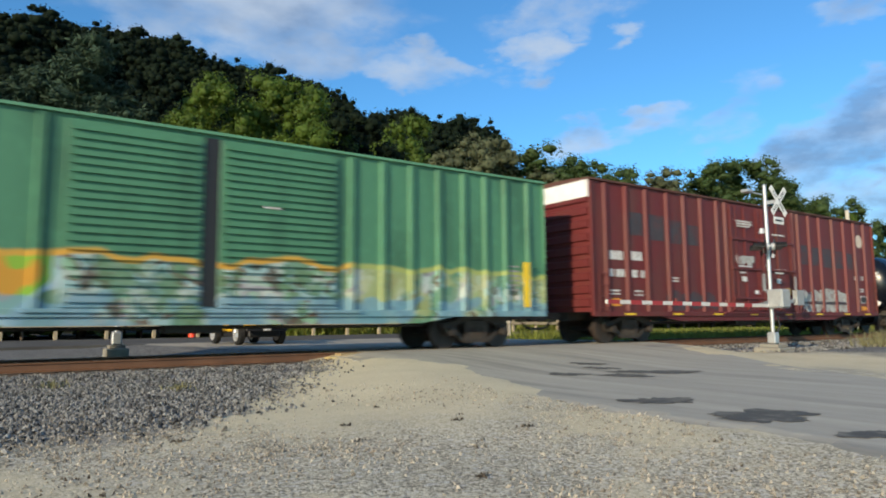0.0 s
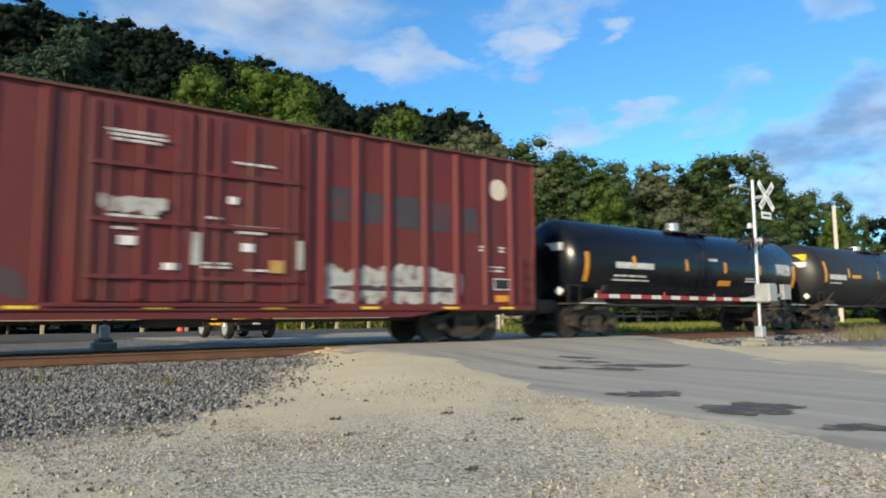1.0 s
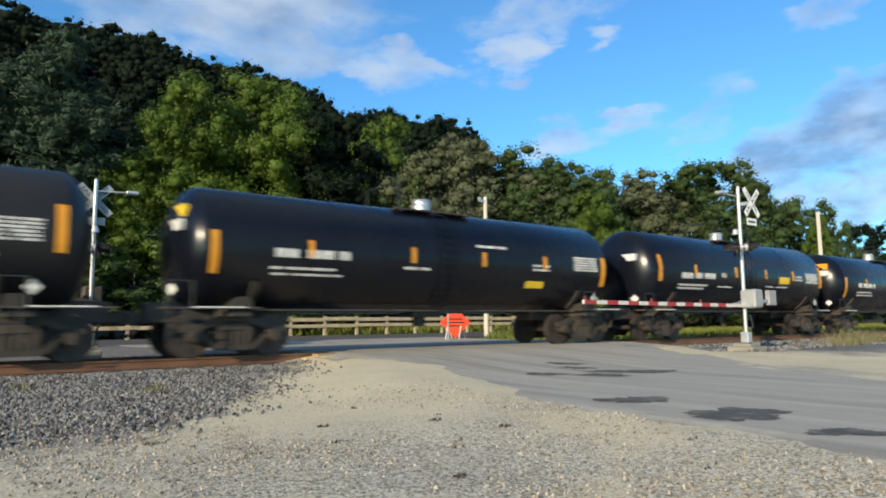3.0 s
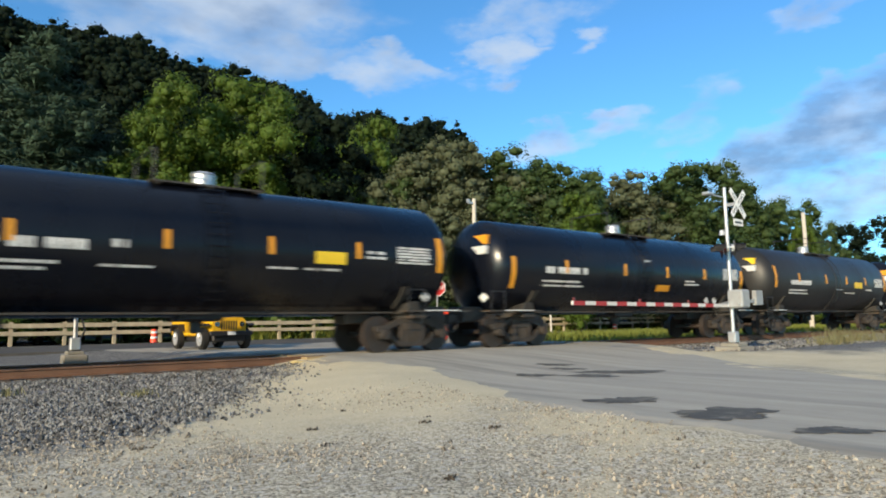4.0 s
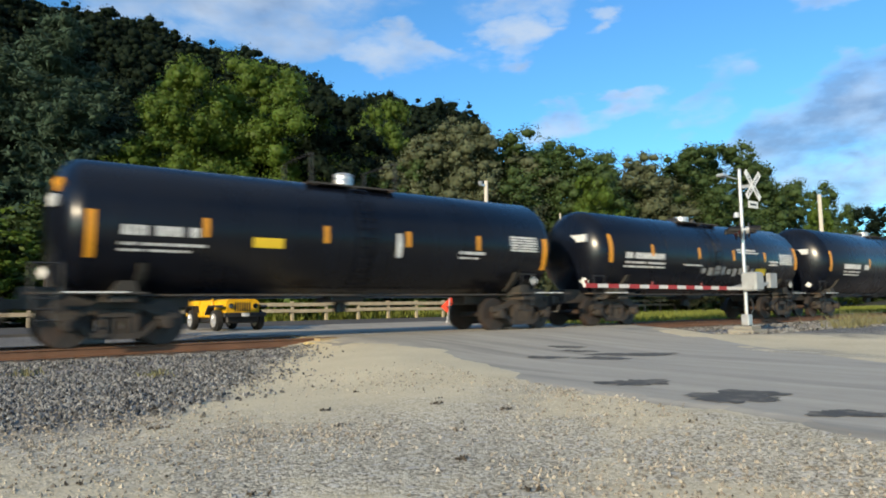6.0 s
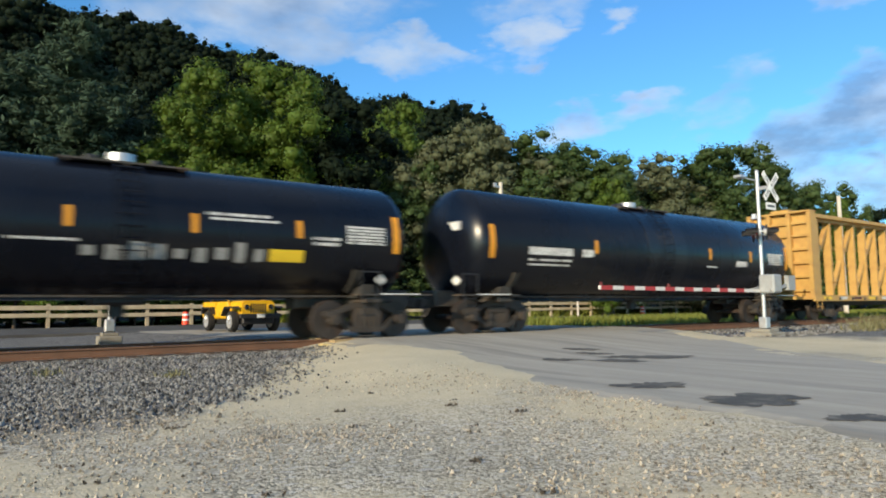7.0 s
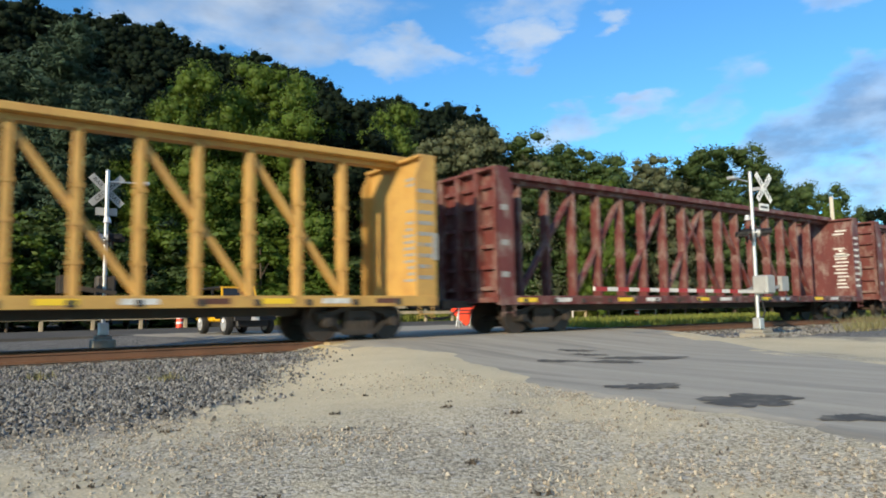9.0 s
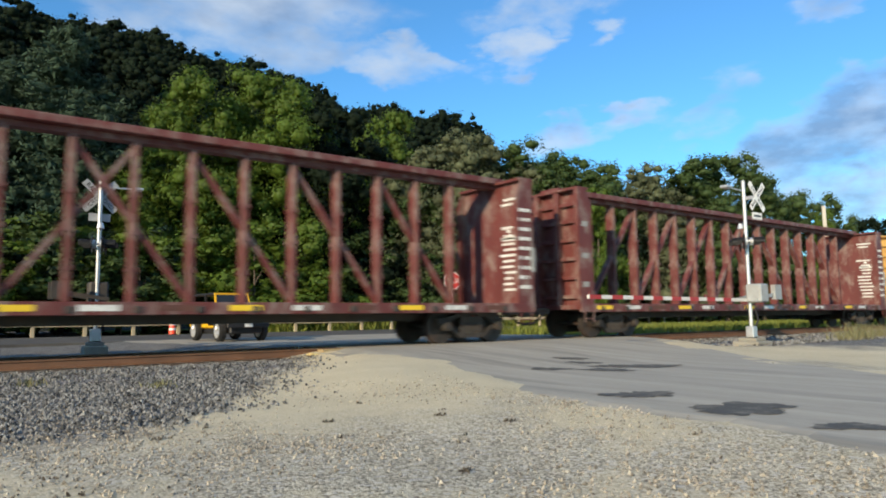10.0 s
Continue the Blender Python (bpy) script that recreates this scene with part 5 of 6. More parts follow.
    if manway == "tall":
        bm = rod(bmesh.new(), (mid + 0.1, 0, cz + r - 0.1), (mid + 0.1, 0, cz + r + 0.3), 0.25, 18)
        rod(bm, (mid + 0.1, 0, cz + r + 0.3), (mid + 0.1, 0, cz + r + 0.36), 0.28, 18, 0.2)
        part("manway", bm, M_SILVER, car, "silver domed manway housing", smooth=True)
    else:
        part("manway", rod(bmesh.new(), (mid, 0, cz + r - 0.1), (mid, 0, cz + r + 0.22), 0.28, 16), M_SILVER, car, "small pale valve housing", smooth=True)
        part("valve", bx(mid - 0.7, mid - 0.45, -0.2, 0.2, cz + r - 0.05, cz + r + 0.14, bevel=0.03), M_BLACK, car)
        part("valve", rod(bmesh.new(), (mid + 0.7, 0, cz + r - 0.05), (mid + 0.7, 0, cz + r + 0.16), 0.12, 10), M_BLACK, car)
    bm = bx(mid - 1.25, mid + 1.25, -0.82, -0.45, cz + r - 0.12, cz + r - 0.08)
    box(bm, mid - 1.25, mid + 1.25, 0.45, 0.82, cz + r - 0.12, cz + r - 0.08)
    for x in (mid - 1.1, mid, mid + 1.1):
        box(bm, x - 0.03, x + 0.03, -0.82, 0.82, cz + r - 0.17, cz + r - 0.12)
    part("top_platform", bm, M_STEEL, car, "dark grating platform around the manway")
    if manway == "tall":
        for x in (mid - 1.2, mid + 1.2):
            bm = rod(bmesh.new(), (x, -0.84, cz + r + 0.62), (x, 0.84, cz + r + 0.62), 0.02, 6)
            for y in (-0.82, 0.82):
                rod(bm, (x, y, cz + r - 0.1), (x, y, cz + r + 0.62), 0.02, 6)
            part("top_rail", bm, M_BLACK, car, "thin black safety rail")
    bm = bmesh.new()
    pts = [(-math.cos(radians(a)) * (r + 0.1), cz + math.sin(radians(a)) * (r + 0.1)) for a in (-55, -35, -15, 5, 25, 45, 62)]
    lad = None
    for x in (mid - 0.24, mid + 0.24):
        bm = bmesh.new()
        for p, q in zip(pts, pts[1:]):
            bar(bm, (x, *p), (x, *q), 0.03, 0.02, (1, 0, 0))
        if lad is None:
            lad = part("ladder", bm, paint, car, "black curved side ladder")
        else:
            part("ladder_rail", bm, paint, lad)
    rung = None
    for k in range(14):
        a = radians(-55 + 117 * k / 13)
        y, z = -math.cos(a) * (r + 0.1), cz + math.sin(a) * (r + 0.1)
        if rung is None:
            rung = part("rung", rod(bmesh.new(), (mid - 0.24, 0, 0), (mid + 0.24, 0, 0), 0.014, 5), paint, lad)
            rung.matrix_basis = pose(0, y, z)
        else:
            share(rung, lad, pose(0, y, z))
    if band:
        part("spill_band", curved(bmesh.new(), mid - 1.0, mid + 1.05, cz - 0.93 * r, cz + 0.96 * r, r, cz, 0.014, 26), mat_band, car, "darker spill-stained band around the middle")
    running_gear(car, (0.6, span - 0.6), (-0.95, span + 0.95), 0.45)
    return car


mat_saddle = mat("saddle_dust", (0.03, 0.027, 0.023), 0.8, 0, 0.4, 3, 25)
mat_band = mat("spill_stain", (0.004, 0.005, 0.009), 0.3, 0, 0.4, 1.5, 12, bump=0.02)
STD = [(1.35, 3.25, 2.2, 2.4), (1.25, 2.9, 1.93, 1.99), (1.25, 3.1, 1.8, 1.85)]
black_label = "black tank car with orange stripes and white stencils"
grey_label = "faded grey-black tank car with orange stripes and yellow labels"
tank_car(36.35, 1.36, 12.47, M_TANK, black_label, STD + [(6.5, 7.0, 2.62, 2.72), (8.9, 9.9, 1.92, 1.98), (8.9, 9.5, 2.02, 2.07)], [(7.1, 7.9, 1.74, 1.94, M_ORANGE)], end_z=2.2, mid_z=2.42)
tank_car(51.58, 1.38, 12.6, M_TANKGREY, grey_label, [(0.35, 1.9, 2.2, 2.42), (0.35, 1.5, 2.02, 2.08), (8.0, 8.5, 2.85, 2.92), (8.0, 8.5, 2.75, 2.8), (8.0, 8.8, 2.35, 2.42), (8.0, 8.8, 2.22, 2.28), (8.0, 8.8, 2.1, 2.16), (8.0, 8.8, 1.98, 2.04), (10.2, 11.0, 2.1, 2.18), (10.0, 11.6, 1.95, 2.02)],
         [(2.5, 3.4, 2.3, 2.45, M_ORANGE)], manway="low", label_col=M_YELLOW, stripe=(0.175, 0.42, 0.62, 0.8), band=True)
tank_car(67.02, 1.37, 12.4, M_TANK, black_label, STD + [(4.8, 5.6, 2.05, 2.12), (7.2, 8.3, 2.75, 2.82), (9.3, 10.0, 2.3, 2.36), (9.3, 10.0, 2.18, 2.24)], [(9.1, 9.8, 1.68, 1.88, M_YELLOW)], label_col=M_YELLOW, end_z=2.25, mid_z=2.42)
tank_car(82.38, 1.43, 11.77, M_TANK, black_label, [(1.25, 2.0, 2.2, 2.4), (2.1, 3.4, 2.22, 2.42), (1.1, 2.9, 1.94, 2.0), (1.1, 2.7, 1.82, 1.88), (3.7, 4.1, 2.3, 2.46), (3.6, 4.6, 1.92, 1.97), (7.0, 7.7, 2.0, 2.05), (7.9, 8.8, 2.0, 2.05), (9.5, 10.1, 2.45, 2.52), (9.5, 10.1, 2.33, 2.39)],
         [(8.15, 8.95, 2.16, 2.45, M_YELLOW)])
tank_car(96.9, 1.38, 12.62, M_TANK, black_label, STD + [(6.3, 6.7, 2.75, 2.82), (8.7, 9.6, 1.98, 2.04), (8.7, 9.3, 2.1, 2.15)], [(7.0, 7.75, 1.74, 1.96, M_ORANGE)], label_col=M_ORANGE, diamonds=(10.2, 10.75), end_z=2.18, mid_z=2.42)
tank_car(112.34, 1.415, 11.8, M_TANKGREY, grey_label, STD + [(5.9, 6.6, 2.03, 2.08), (7.0, 8.1, 1.88, 1.93), (9.4, 10.1, 2.05, 2.12)], [(8.0, 8.9, 2.16, 2.45, M_YELLOW)], label_col=M_YELLOW)
tank_car(126.96, 1.385, 12.1, M_TANK, black_label, [(0.55, 2.05, 2.2, 2.4), (0.5, 2.2, 2.0, 2.06), (0.5, 1.9, 1.88, 1.93), (6.9, 7.1, 1.95, 2.55), (8.9, 9.8, 2.1, 2.18), (8.9, 9.6, 1.98, 2.03)], [(3.2, 3.9, 2.05, 2.27, M_YELLOW)], label_col=M_ORANGE, end_z=2.2, mid_z=2.42)
t8 = tank_car(142.08, 1.385, 12.12, M_TANK, black_label, [(0.75, 2.95, 2.22, 2.42), (0.75, 2.9, 2.05, 2.12), (0.7, 2.9, 1.92, 1.98), (4.0, 5.2, 2.05, 2.1), (7.5, 8.9, 2.72, 2.78), (7.6, 9.1, 2.62, 2.67), (9.9, 10.6, 2.3, 2.37), (9.9, 10.6, 2.18, 2.25)],
              [(8.9, 9.7, 1.78, 2.05, M_YELLOW)], manway="low")
rr8 = random.Random(8)
for q8 in range(9):
    xq = 5.2 + q8 * 0.42
    bm8 = bmesh.new()
    curved(bm8, xq, xq + rr8.uniform(0.2, 0.34), 1.72 + rr8.uniform(0, 0.08), 2.06 + rr8.uniform(-0.1, 0.1), 1.46, 2.41, 0.006)
    part("sprayed_letter", bm8, M_STENCILGREY, t8, "grey sprayed letter shape")
tank_car(157.15, 1.53, 15.22, M_TANK, "long clean black tank car with orange stripes and white stencils", [(1.35, 3.1, 2.2, 2.42), (1.35, 3.1, 2.03, 2.09), (1.35, 3.0, 1.9, 1.95), (3.5, 4.0, 2.2, 2.42), (9.9, 10.5, 2.05, 2.1), (11.7, 12.4, 2.12, 2.32)],
         manway="low", stripe=(0.27, 0.52, 0.66, 0.83), band=True)


def centerbeam(s, paint, colour, length=22.4, slim=1.0):
    car = rail_car("centerbeam_car", colour + " empty centerbeam lumber car with open truss and end bulkheads", "flat car", s)
    part("deck", bx(0.02, length - 0.02, -1.36, 1.36, 0.9, 1.04, bevel=0.01), paint, car)
    for y in (-1.42, 1.42):
        part("side_sill", bx(0, length, y - 0.05, y + 0.05, 0.82, 1.08, bevel=0.012), paint, car)
    part("centre_sill", prism(bmesh.new(), [(1.0, 0.9), (length - 1.0, 0.9), (length - 3.5, 0.62), (3.5, 0.62)], -0.3, 0.3), M_STEEL, car, "dark underframe")
    w = part("winch", bx(0, 0.14, -1.5, -1.46, 0.86, 1.0, bevel=0.01), M_STEEL, car, "dark strap winch on the sill")
    w.location.x = 0.9
    for i in range(1, 18):
        share(w, car, pose(0.9 + 1.19 * i, 0, 0))
    x = 0.7
    k = 0
    while x < length - 1.0:
        m = (M_YELLOW, M_STENCIL, M_ROOFRUST)[k % 3]
        part("sill_reflector", bx(x, x + 0.72, -1.476, -1.471, 0.9, 1.02), m, car, "reflective strip")
        x += 1.42
        k += 1
    mid = length / 2
    xs = [mid + 1.225 * (i + 0.5) for i in range(-8, 8)]
    post = None
    zt = 4.62
    for x in xs:
        if post is None:
            bm = bx(-0.1 * slim, 0.1 * slim, -0.17, 0.17, 1.04, zt, bevel=0.015)
            for z in (1.8, 2.6, 3.4):
                box(bm, -0.125 * slim, 0.125 * slim, -0.19, 0.19, z - 0.05, z + 0.05)
            post = part("post", bm, paint, car)
            post.location.x = x
        else:
            share(post, car, pose(x, 0, 0))
    # diagonals lean towards the middle of the car
    for i in range(0, 7, 2):
        a, b = xs[i], xs[min(i + 2, 15)]
        part("diagonal", bar(bmesh.new(), (a + 0.05, 0, 1.2), (xs[i + 2] + (0.0 if i < 6 else 0.0), 0, zt - 0.1), 0.17 * slim, 0.2), paint, car)
        c, d = xs[15 - i], xs[13 - i]
        part("diagonal", bar(bmesh.new(), (c - 0.05, 0.003, 1.2), (d, 0.003, zt - 0.1), 0.17 * slim, 0.2), paint, car)
    bm = bx(0.2, length - 0.2, -0.4, 0.4, 4.72, 4.9, bevel=0.02)
    box(bm, 0.2, length - 0.2, -0.16, 0.16, 4.6, 4.72)
    part("top_chord", bm, paint, car)
    for x, k in ((0.0, 1), (length, -1)):
        b = part("bulkhead", bx(min(x + k * 0.26, x + k * 0.34), max(x + k * 0.26, x + k * 0.34), -1.38, 1.38, 0.95, 4.68, bevel=0.01), paint, car)
        for y in (-1.34, -0.45, 0.45, 1.34):
            part("bulkhead_post", bx(min(x, x + k * 0.27), max(x, x + k * 0.27), y - 0.09, y + 0.09, 0.9, 4.72, bevel=0.015), paint, b)
        for z in (1.3, 1.9, 2.5, 3.1, 3.7, 4.25):
            part("bulkhead_rib", bx(min(x + k * 0.12, x + k * 0.262), max(x + k * 0.12, x + k * 0.262), -1.25, 1.25, z - 0.06, z + 0.06, bevel=0.01), paint, b)
        part("bulkhead_cap", bx(min(x - k * 0.02, x + k * 0.5), max(x - k * 0.02, x + k * 0.5), -1.43, 1.43, 4.68, 4.76, bevel=0.01), paint, b)
        # tapered wing along the near edge
        for y in (-1.4, 1.4):
            part("bulkhead_wing", prism(bmesh.new(), [(x, 1.0), (x + k * 0.62, 1.0), (x + k * 0.62, 4.2), (x + k * 0.42, 4.7), (x, 4.7)], y - 0.035, y + 0.035), paint, b)
        if k < 0:
            r = random.Random(int(s))
            xb = x + k * 0.345
            bm = bmesh.new()
            for z in [1.5 + 0.17 * i for i in range(10)] + [3.35, 4.05, 4.2]:
                w = r.uniform(0.35, 0.75)
                y = -0.75 + r.uniform(-0.1, 0.1)
                box(bm, xb - 0.006, xb, y - w / 2, y + w / 2, z - 0.035, z + 0.035)
            tagged(part("stencil", bm, M_STENCIL if "red" in colour else M_STENCILGREY, b, "white loading instructions, unreadable lines"), kind="stuff")
            bm = bmesh.new()
            for z in (2.95, 3.05, 3.2):
                w = 0.3 - (z - 2.95) * 0.9
                box(bm, xb - 0.006, xb, -0.75 - w, -0.75 + w, z + 0.0, z + 0.09)
            if "red" in colour:
                part("emblem", bm, M_STENCIL, b, "plain white tree-like emblem shape")
            else:
                bm.free()
            for i in range(9):
                mark_bars("wing_stencils", b, x - 0.57, x - 0.1, 1.5 + 0.28 * i, 1.6 + 0.28 * i, -1.437, M_STENCIL if "red" in colour else M_STENCILGREY, i, "stencilled lines")
            part("edge_panel", bx(x - 0.12, x + 0.03, -1.47, -1.44, 2.0, 2.7), M_STENCILGREY, b, "pale panel on the end post")
        elif "red" in colour:
            for z in (1.6, 2.5, 3.5):
                part("edge_label", bx(x + 0.14, x + 0.42, -1.441, -1.436, z, z + 0.16), M_STENCILGREY, b, "pale worn label")
    part("step", ladder(bmesh.new(), 0.15, 0.55, 0.5, 0.95, -1.46, 2), paint, car)
    part("step", ladder(bmesh.new(), length - 0.55, length - 0.15, 0.5, 0.95, -1.46, 2), paint, car)
    running_gear(car, (2.05, length - 2.05), (0, length), 0.98)
    return car


centerbeam(174.9, M_CBYEL, "yellow", slim=0.85)
centerbeam(199.39, M_CBRED, "brownish red", slim=0.66)
centerbeam(223.74, M_CBRED, "brownish red", slim=0.66)
centerbeam(248.1, M_CBYEL, "yellow")


# ---- stones ----
def stones(name, n, place, size, material, label, seed):
    r = np.random.RandomState(seed)
    base = np.array([(1, 0, 0), (-1, 0, 0), (0, 1, 0), (0, -1, 0), (0, 0, 1), (0, 0, -1)], float)
    tris = np.array([(0, 2, 4), (2, 1, 4), (1, 3, 4), (3, 0, 4), (2, 0, 5), (1, 2, 5), (3, 1, 5), (0, 3, 5)])
    pts = place(r, n)
    k = len(pts)
    s = size * r.uniform(0.5, 1.35, (k, 1, 1)) * r.uniform(0.6, 1.25, (k, 1, 3)) * 0.5
    v = base[None] * s * r.uniform(0.7, 1.2, (k, 6, 1))
    a = r.uniform(0, 6.28, k)
    c, d = np.cos(a)[:, None], np.sin(a)[:, None]
    x, y, z = v[..., 0] * c - v[..., 1] * d, v[..., 0] * d + v[..., 1] * c, v[..., 2] + 0.35 * v[..., 0]
    v = np.stack([x, y, z], -1) + pts[:, None, :]
    f = (tris[None] + (np.arange(k) * 6)[:, None, None]).reshape(-1, 3)
    ob = part(name, (v.reshape(-1, 3).tolist(), f.tolist()), material)
    tagged(ob, label, "stones", kind="stuff")


def ballast_place(r, n):
    out = []
    while len(out) < n:
        x, y = r.uniform(-7, 6.6), r.uniform(5.8, 14.6)
        if y < 6.9 + 0.6 * noise.noise((x * 0.6, 0, 5)) + r.normal() * 0.45:
            continue
        if x - 0.627 * y > -2.5 + 0.8 * noise.noise((x * 0.8, y * 0.8, 6)) + r.normal() * 0.55:
            continue
        bed = -0.34 + 0.12 * ease(12.0, 13.6, y)
        out.append((x, y, max(ground_height(x, y), bed) + 0.012))
    return np.array(out)


def gravel_place(r, n):
    out = []
    while len(out) < n:
        x, y = r.uniform(-3, 6.5), r.uniform(0.8, 9.0)
        if r.rand() > 1.3 * (0.35 + noise.noise((x * 0.45, y * 0.45, 9))) or x > road_edges(y)[0] + 0.22 * abs(r.normal()) - 0.1 or (y > 5.5 and x - 0.627 * y > -2.5 and r.rand() > 0.45):
            continue
        out.append((x, y, (ground_height(x, y) if x < road_edges(y)[0] - 0.1 else road_height(y)) + 0.004))
    return np.array(out)


def far_ballast_place(r, n):
    out = []
    while len(out) < n:
        x, y = r.uniform(19.5, 60), r.uniform(10.2, 14.6)
        out.append((x, y, max(ground_height(x, y), -0.34 + 0.12 * ease(12.0, 13.6, y)) + 0.012))
    return np.array(out)


stones("ballast_stones", 30000, ballast_place, 0.05, M_STONE, "loose grey crushed ballast stones beside the track", 1)
stones("gravel_stones", 14000, gravel_place, 0.026, M_GRAVEL, "small pale gravel stones scattered over sand", 2)
stones("ballast_stones", 8000, far_ballast_place, 0.085, M_STONE, "loose grey crushed ballast stones beside the track", 3)


# ---- grass and weeds ----
def blades(name, pts, height, width, material, label, seed, kind="stuff", cat="grass"):
    r = np.random.RandomState(seed)
    k = len(pts)
    a = r.uniform(0, 6.28, k)
    h = height * r.uniform(0.5, 1.3, k)
    lean = r.normal(0, 0.35, (k, 2)) * h[:, None]
    dx, dy = np.cos(a) * width, np.sin(a) * width
    v = np.zeros((k, 4, 3))
    v[:, 0] = pts
    v[:, 1] = pts
    v[:, 0, 0] -= dx
    v[:, 0, 1] -= dy
    v[:, 1, 0] += dx
    v[:, 1, 1] += dy
    v[:, 2] = pts
    v[:, 2, :2] += lean
    v[:, 2, 0] += dx * 0.2
    v[:, 2, 1] += dy * 0.2
    v[:, 2, 2] += h
    v[:, 3] = v[:, 2]
    v[:, 3, 0] -= dx * 0.6
    v[:, 3, 1] -= dy * 0.6
    f = (np.arange(k) * 4)[:, None] + np.arange(4)[None]
    ob = part(name, (v.reshape(-1, 3).tolist(), f.tolist()), material)
    return tagged(ob, label, cat, kind=kind)


rg = np.random.RandomState(5)
gp = []
while len(gp) < 26000:
    gx, gy = rg.uniform(19, 90), rg.uniform(19.2, 28.0)
    if gx > 18.5 + 0.35 * (gy - 19) + 1.5:
        gp.append((gx, gy, ground_height(gx, gy)))
blades("grass", np.array(gp), 0.34, 0.03, M_GRASSBLADE, "sunlit long green grass beyond the track", 6)
gp = [(rg.uniform(17, 110), rg.uniform(41.0, 47), -0.18) for _ in range(13000)]
blades("grass", np.array(gp), 0.6, 0.05, M_GRASSBLADE, "tall green roadside grass before the trees", 7)


def weed(x, y, n, spread, h, seed, group="weed clumps"):
    r = np.random.RandomState(seed)
    p = np.array([(x + r.normal() * spread, y + r.normal() * spread, ground_height(x, y)) for _ in range(n)])
    ob = blades("weed_clump", p, h, 0.012, M_WEED, "dry greenish weed clump growing in ballast", seed, kind="stuff", cat="plant")
    ob["group"] = group


for i, (x, y, n, sp, h) in enumerate(((27.5, 11.4, 260, 0.35, 0.5), (31.0, 11.6, 300, 0.6, 0.45), (36.0, 11.0, 320, 0.8, 0.5), (-1.2, 9.6, 90, 0.18, 0.14), (2.6, 10.8, 60, 0.12, 0.1), (1.0, 12.6, 70, 0.15, 0.12), (24.6, 10.3, 120, 0.3, 0.25))):
    weed(x, y, n, sp, h, 60 + i)


rl = np.random.RandomState(31)
litter = []
for _ in range(32):
    lx, ly = rl.uniform(-1.5, 5.0), rl.uniform(2.2, 7.8)
    for _ in range(rl.randint(4, 22)):
        px_, py_ = lx + rl.normal() * 0.04, ly + rl.normal() * 0.025
        litter.append((px_, py_, ground_height(px_, py_) + 0.004))
blades("leaf_litter", np.array(litter), 0.022, 0.012, M_LITTER, "dark dry leaf bits scattered over the gravel", 32, cat="leaves")


# ---- trees ----
def fast_mesh(name, verts, tris, quads, normals, material):
    """A mesh from arrays, with the given vertex normals for soft shading."""
    me = bpy.data.meshes.new(name)
    me.vertices.add(len(verts))
    me.vertices.foreach_set("co", np.asarray(verts, np.float32).ravel())
    nt_, nq = len(tris), len(quads)
    me.loops.add(nt_ * 3 + nq * 4)
    me.loops.foreach_set("vertex_index", np.concatenate([np.asarray(tris, np.int32).ravel(), np.asarray(quads, np.int32).ravel()]))
    me.polygons.add(nt_ + nq)
    me.polygons.foreach_set("loop_start", np.concatenate([np.arange(nt_) * 3, nt_ * 3 + np.arange(nq) * 4]).astype(np.int32))
    me.polygons.foreach_set("use_smooth", np.ones(nt_ + nq, bool))
    me.update(calc_edges=True)
    me.normals_split_custom_set_from_vertices(np.asarray(normals, float).tolist())
    me.materials.append(material)
    return me


def ball(levels):
    """Vertices and triangles of a unit ball of triangles."""
    bm = bmesh.new()
    bmesh.ops.create_icosphere(bm, subdivisions=levels, radius=1.0)
    bm.verts.ensure_lookup_table()
    v = np.array([w.co[:] for w in bm.verts])
    f = np.array([[w.index for w in q.verts] for q in bm.faces])
    bm.free()
    return v, f


BALL_V, BALL_F = ball(1)


def leaf_cards(centres, normals, size, r, flat=0.6, loose=0.45):
    k = len(centres)
    n = normals + r.normal(0, loose, (k, 3))
    n /= np.linalg.norm(n, axis=1)[:, None] + 1e-9
    t = np.cross(n, r.normal(0, 1, (k, 3)))
    t /= np.linalg.norm(t, axis=1)[:, None] + 1e-9
    b = np.cross(n, t)
    s = size * r.uniform(0.5, 1.3, (k, 1))
    t, b = t * s, b * s * flat
    return np.stack([centres - t, centres - b * 0.9 + t * 0.15, centres + t, centres + b], 1), n


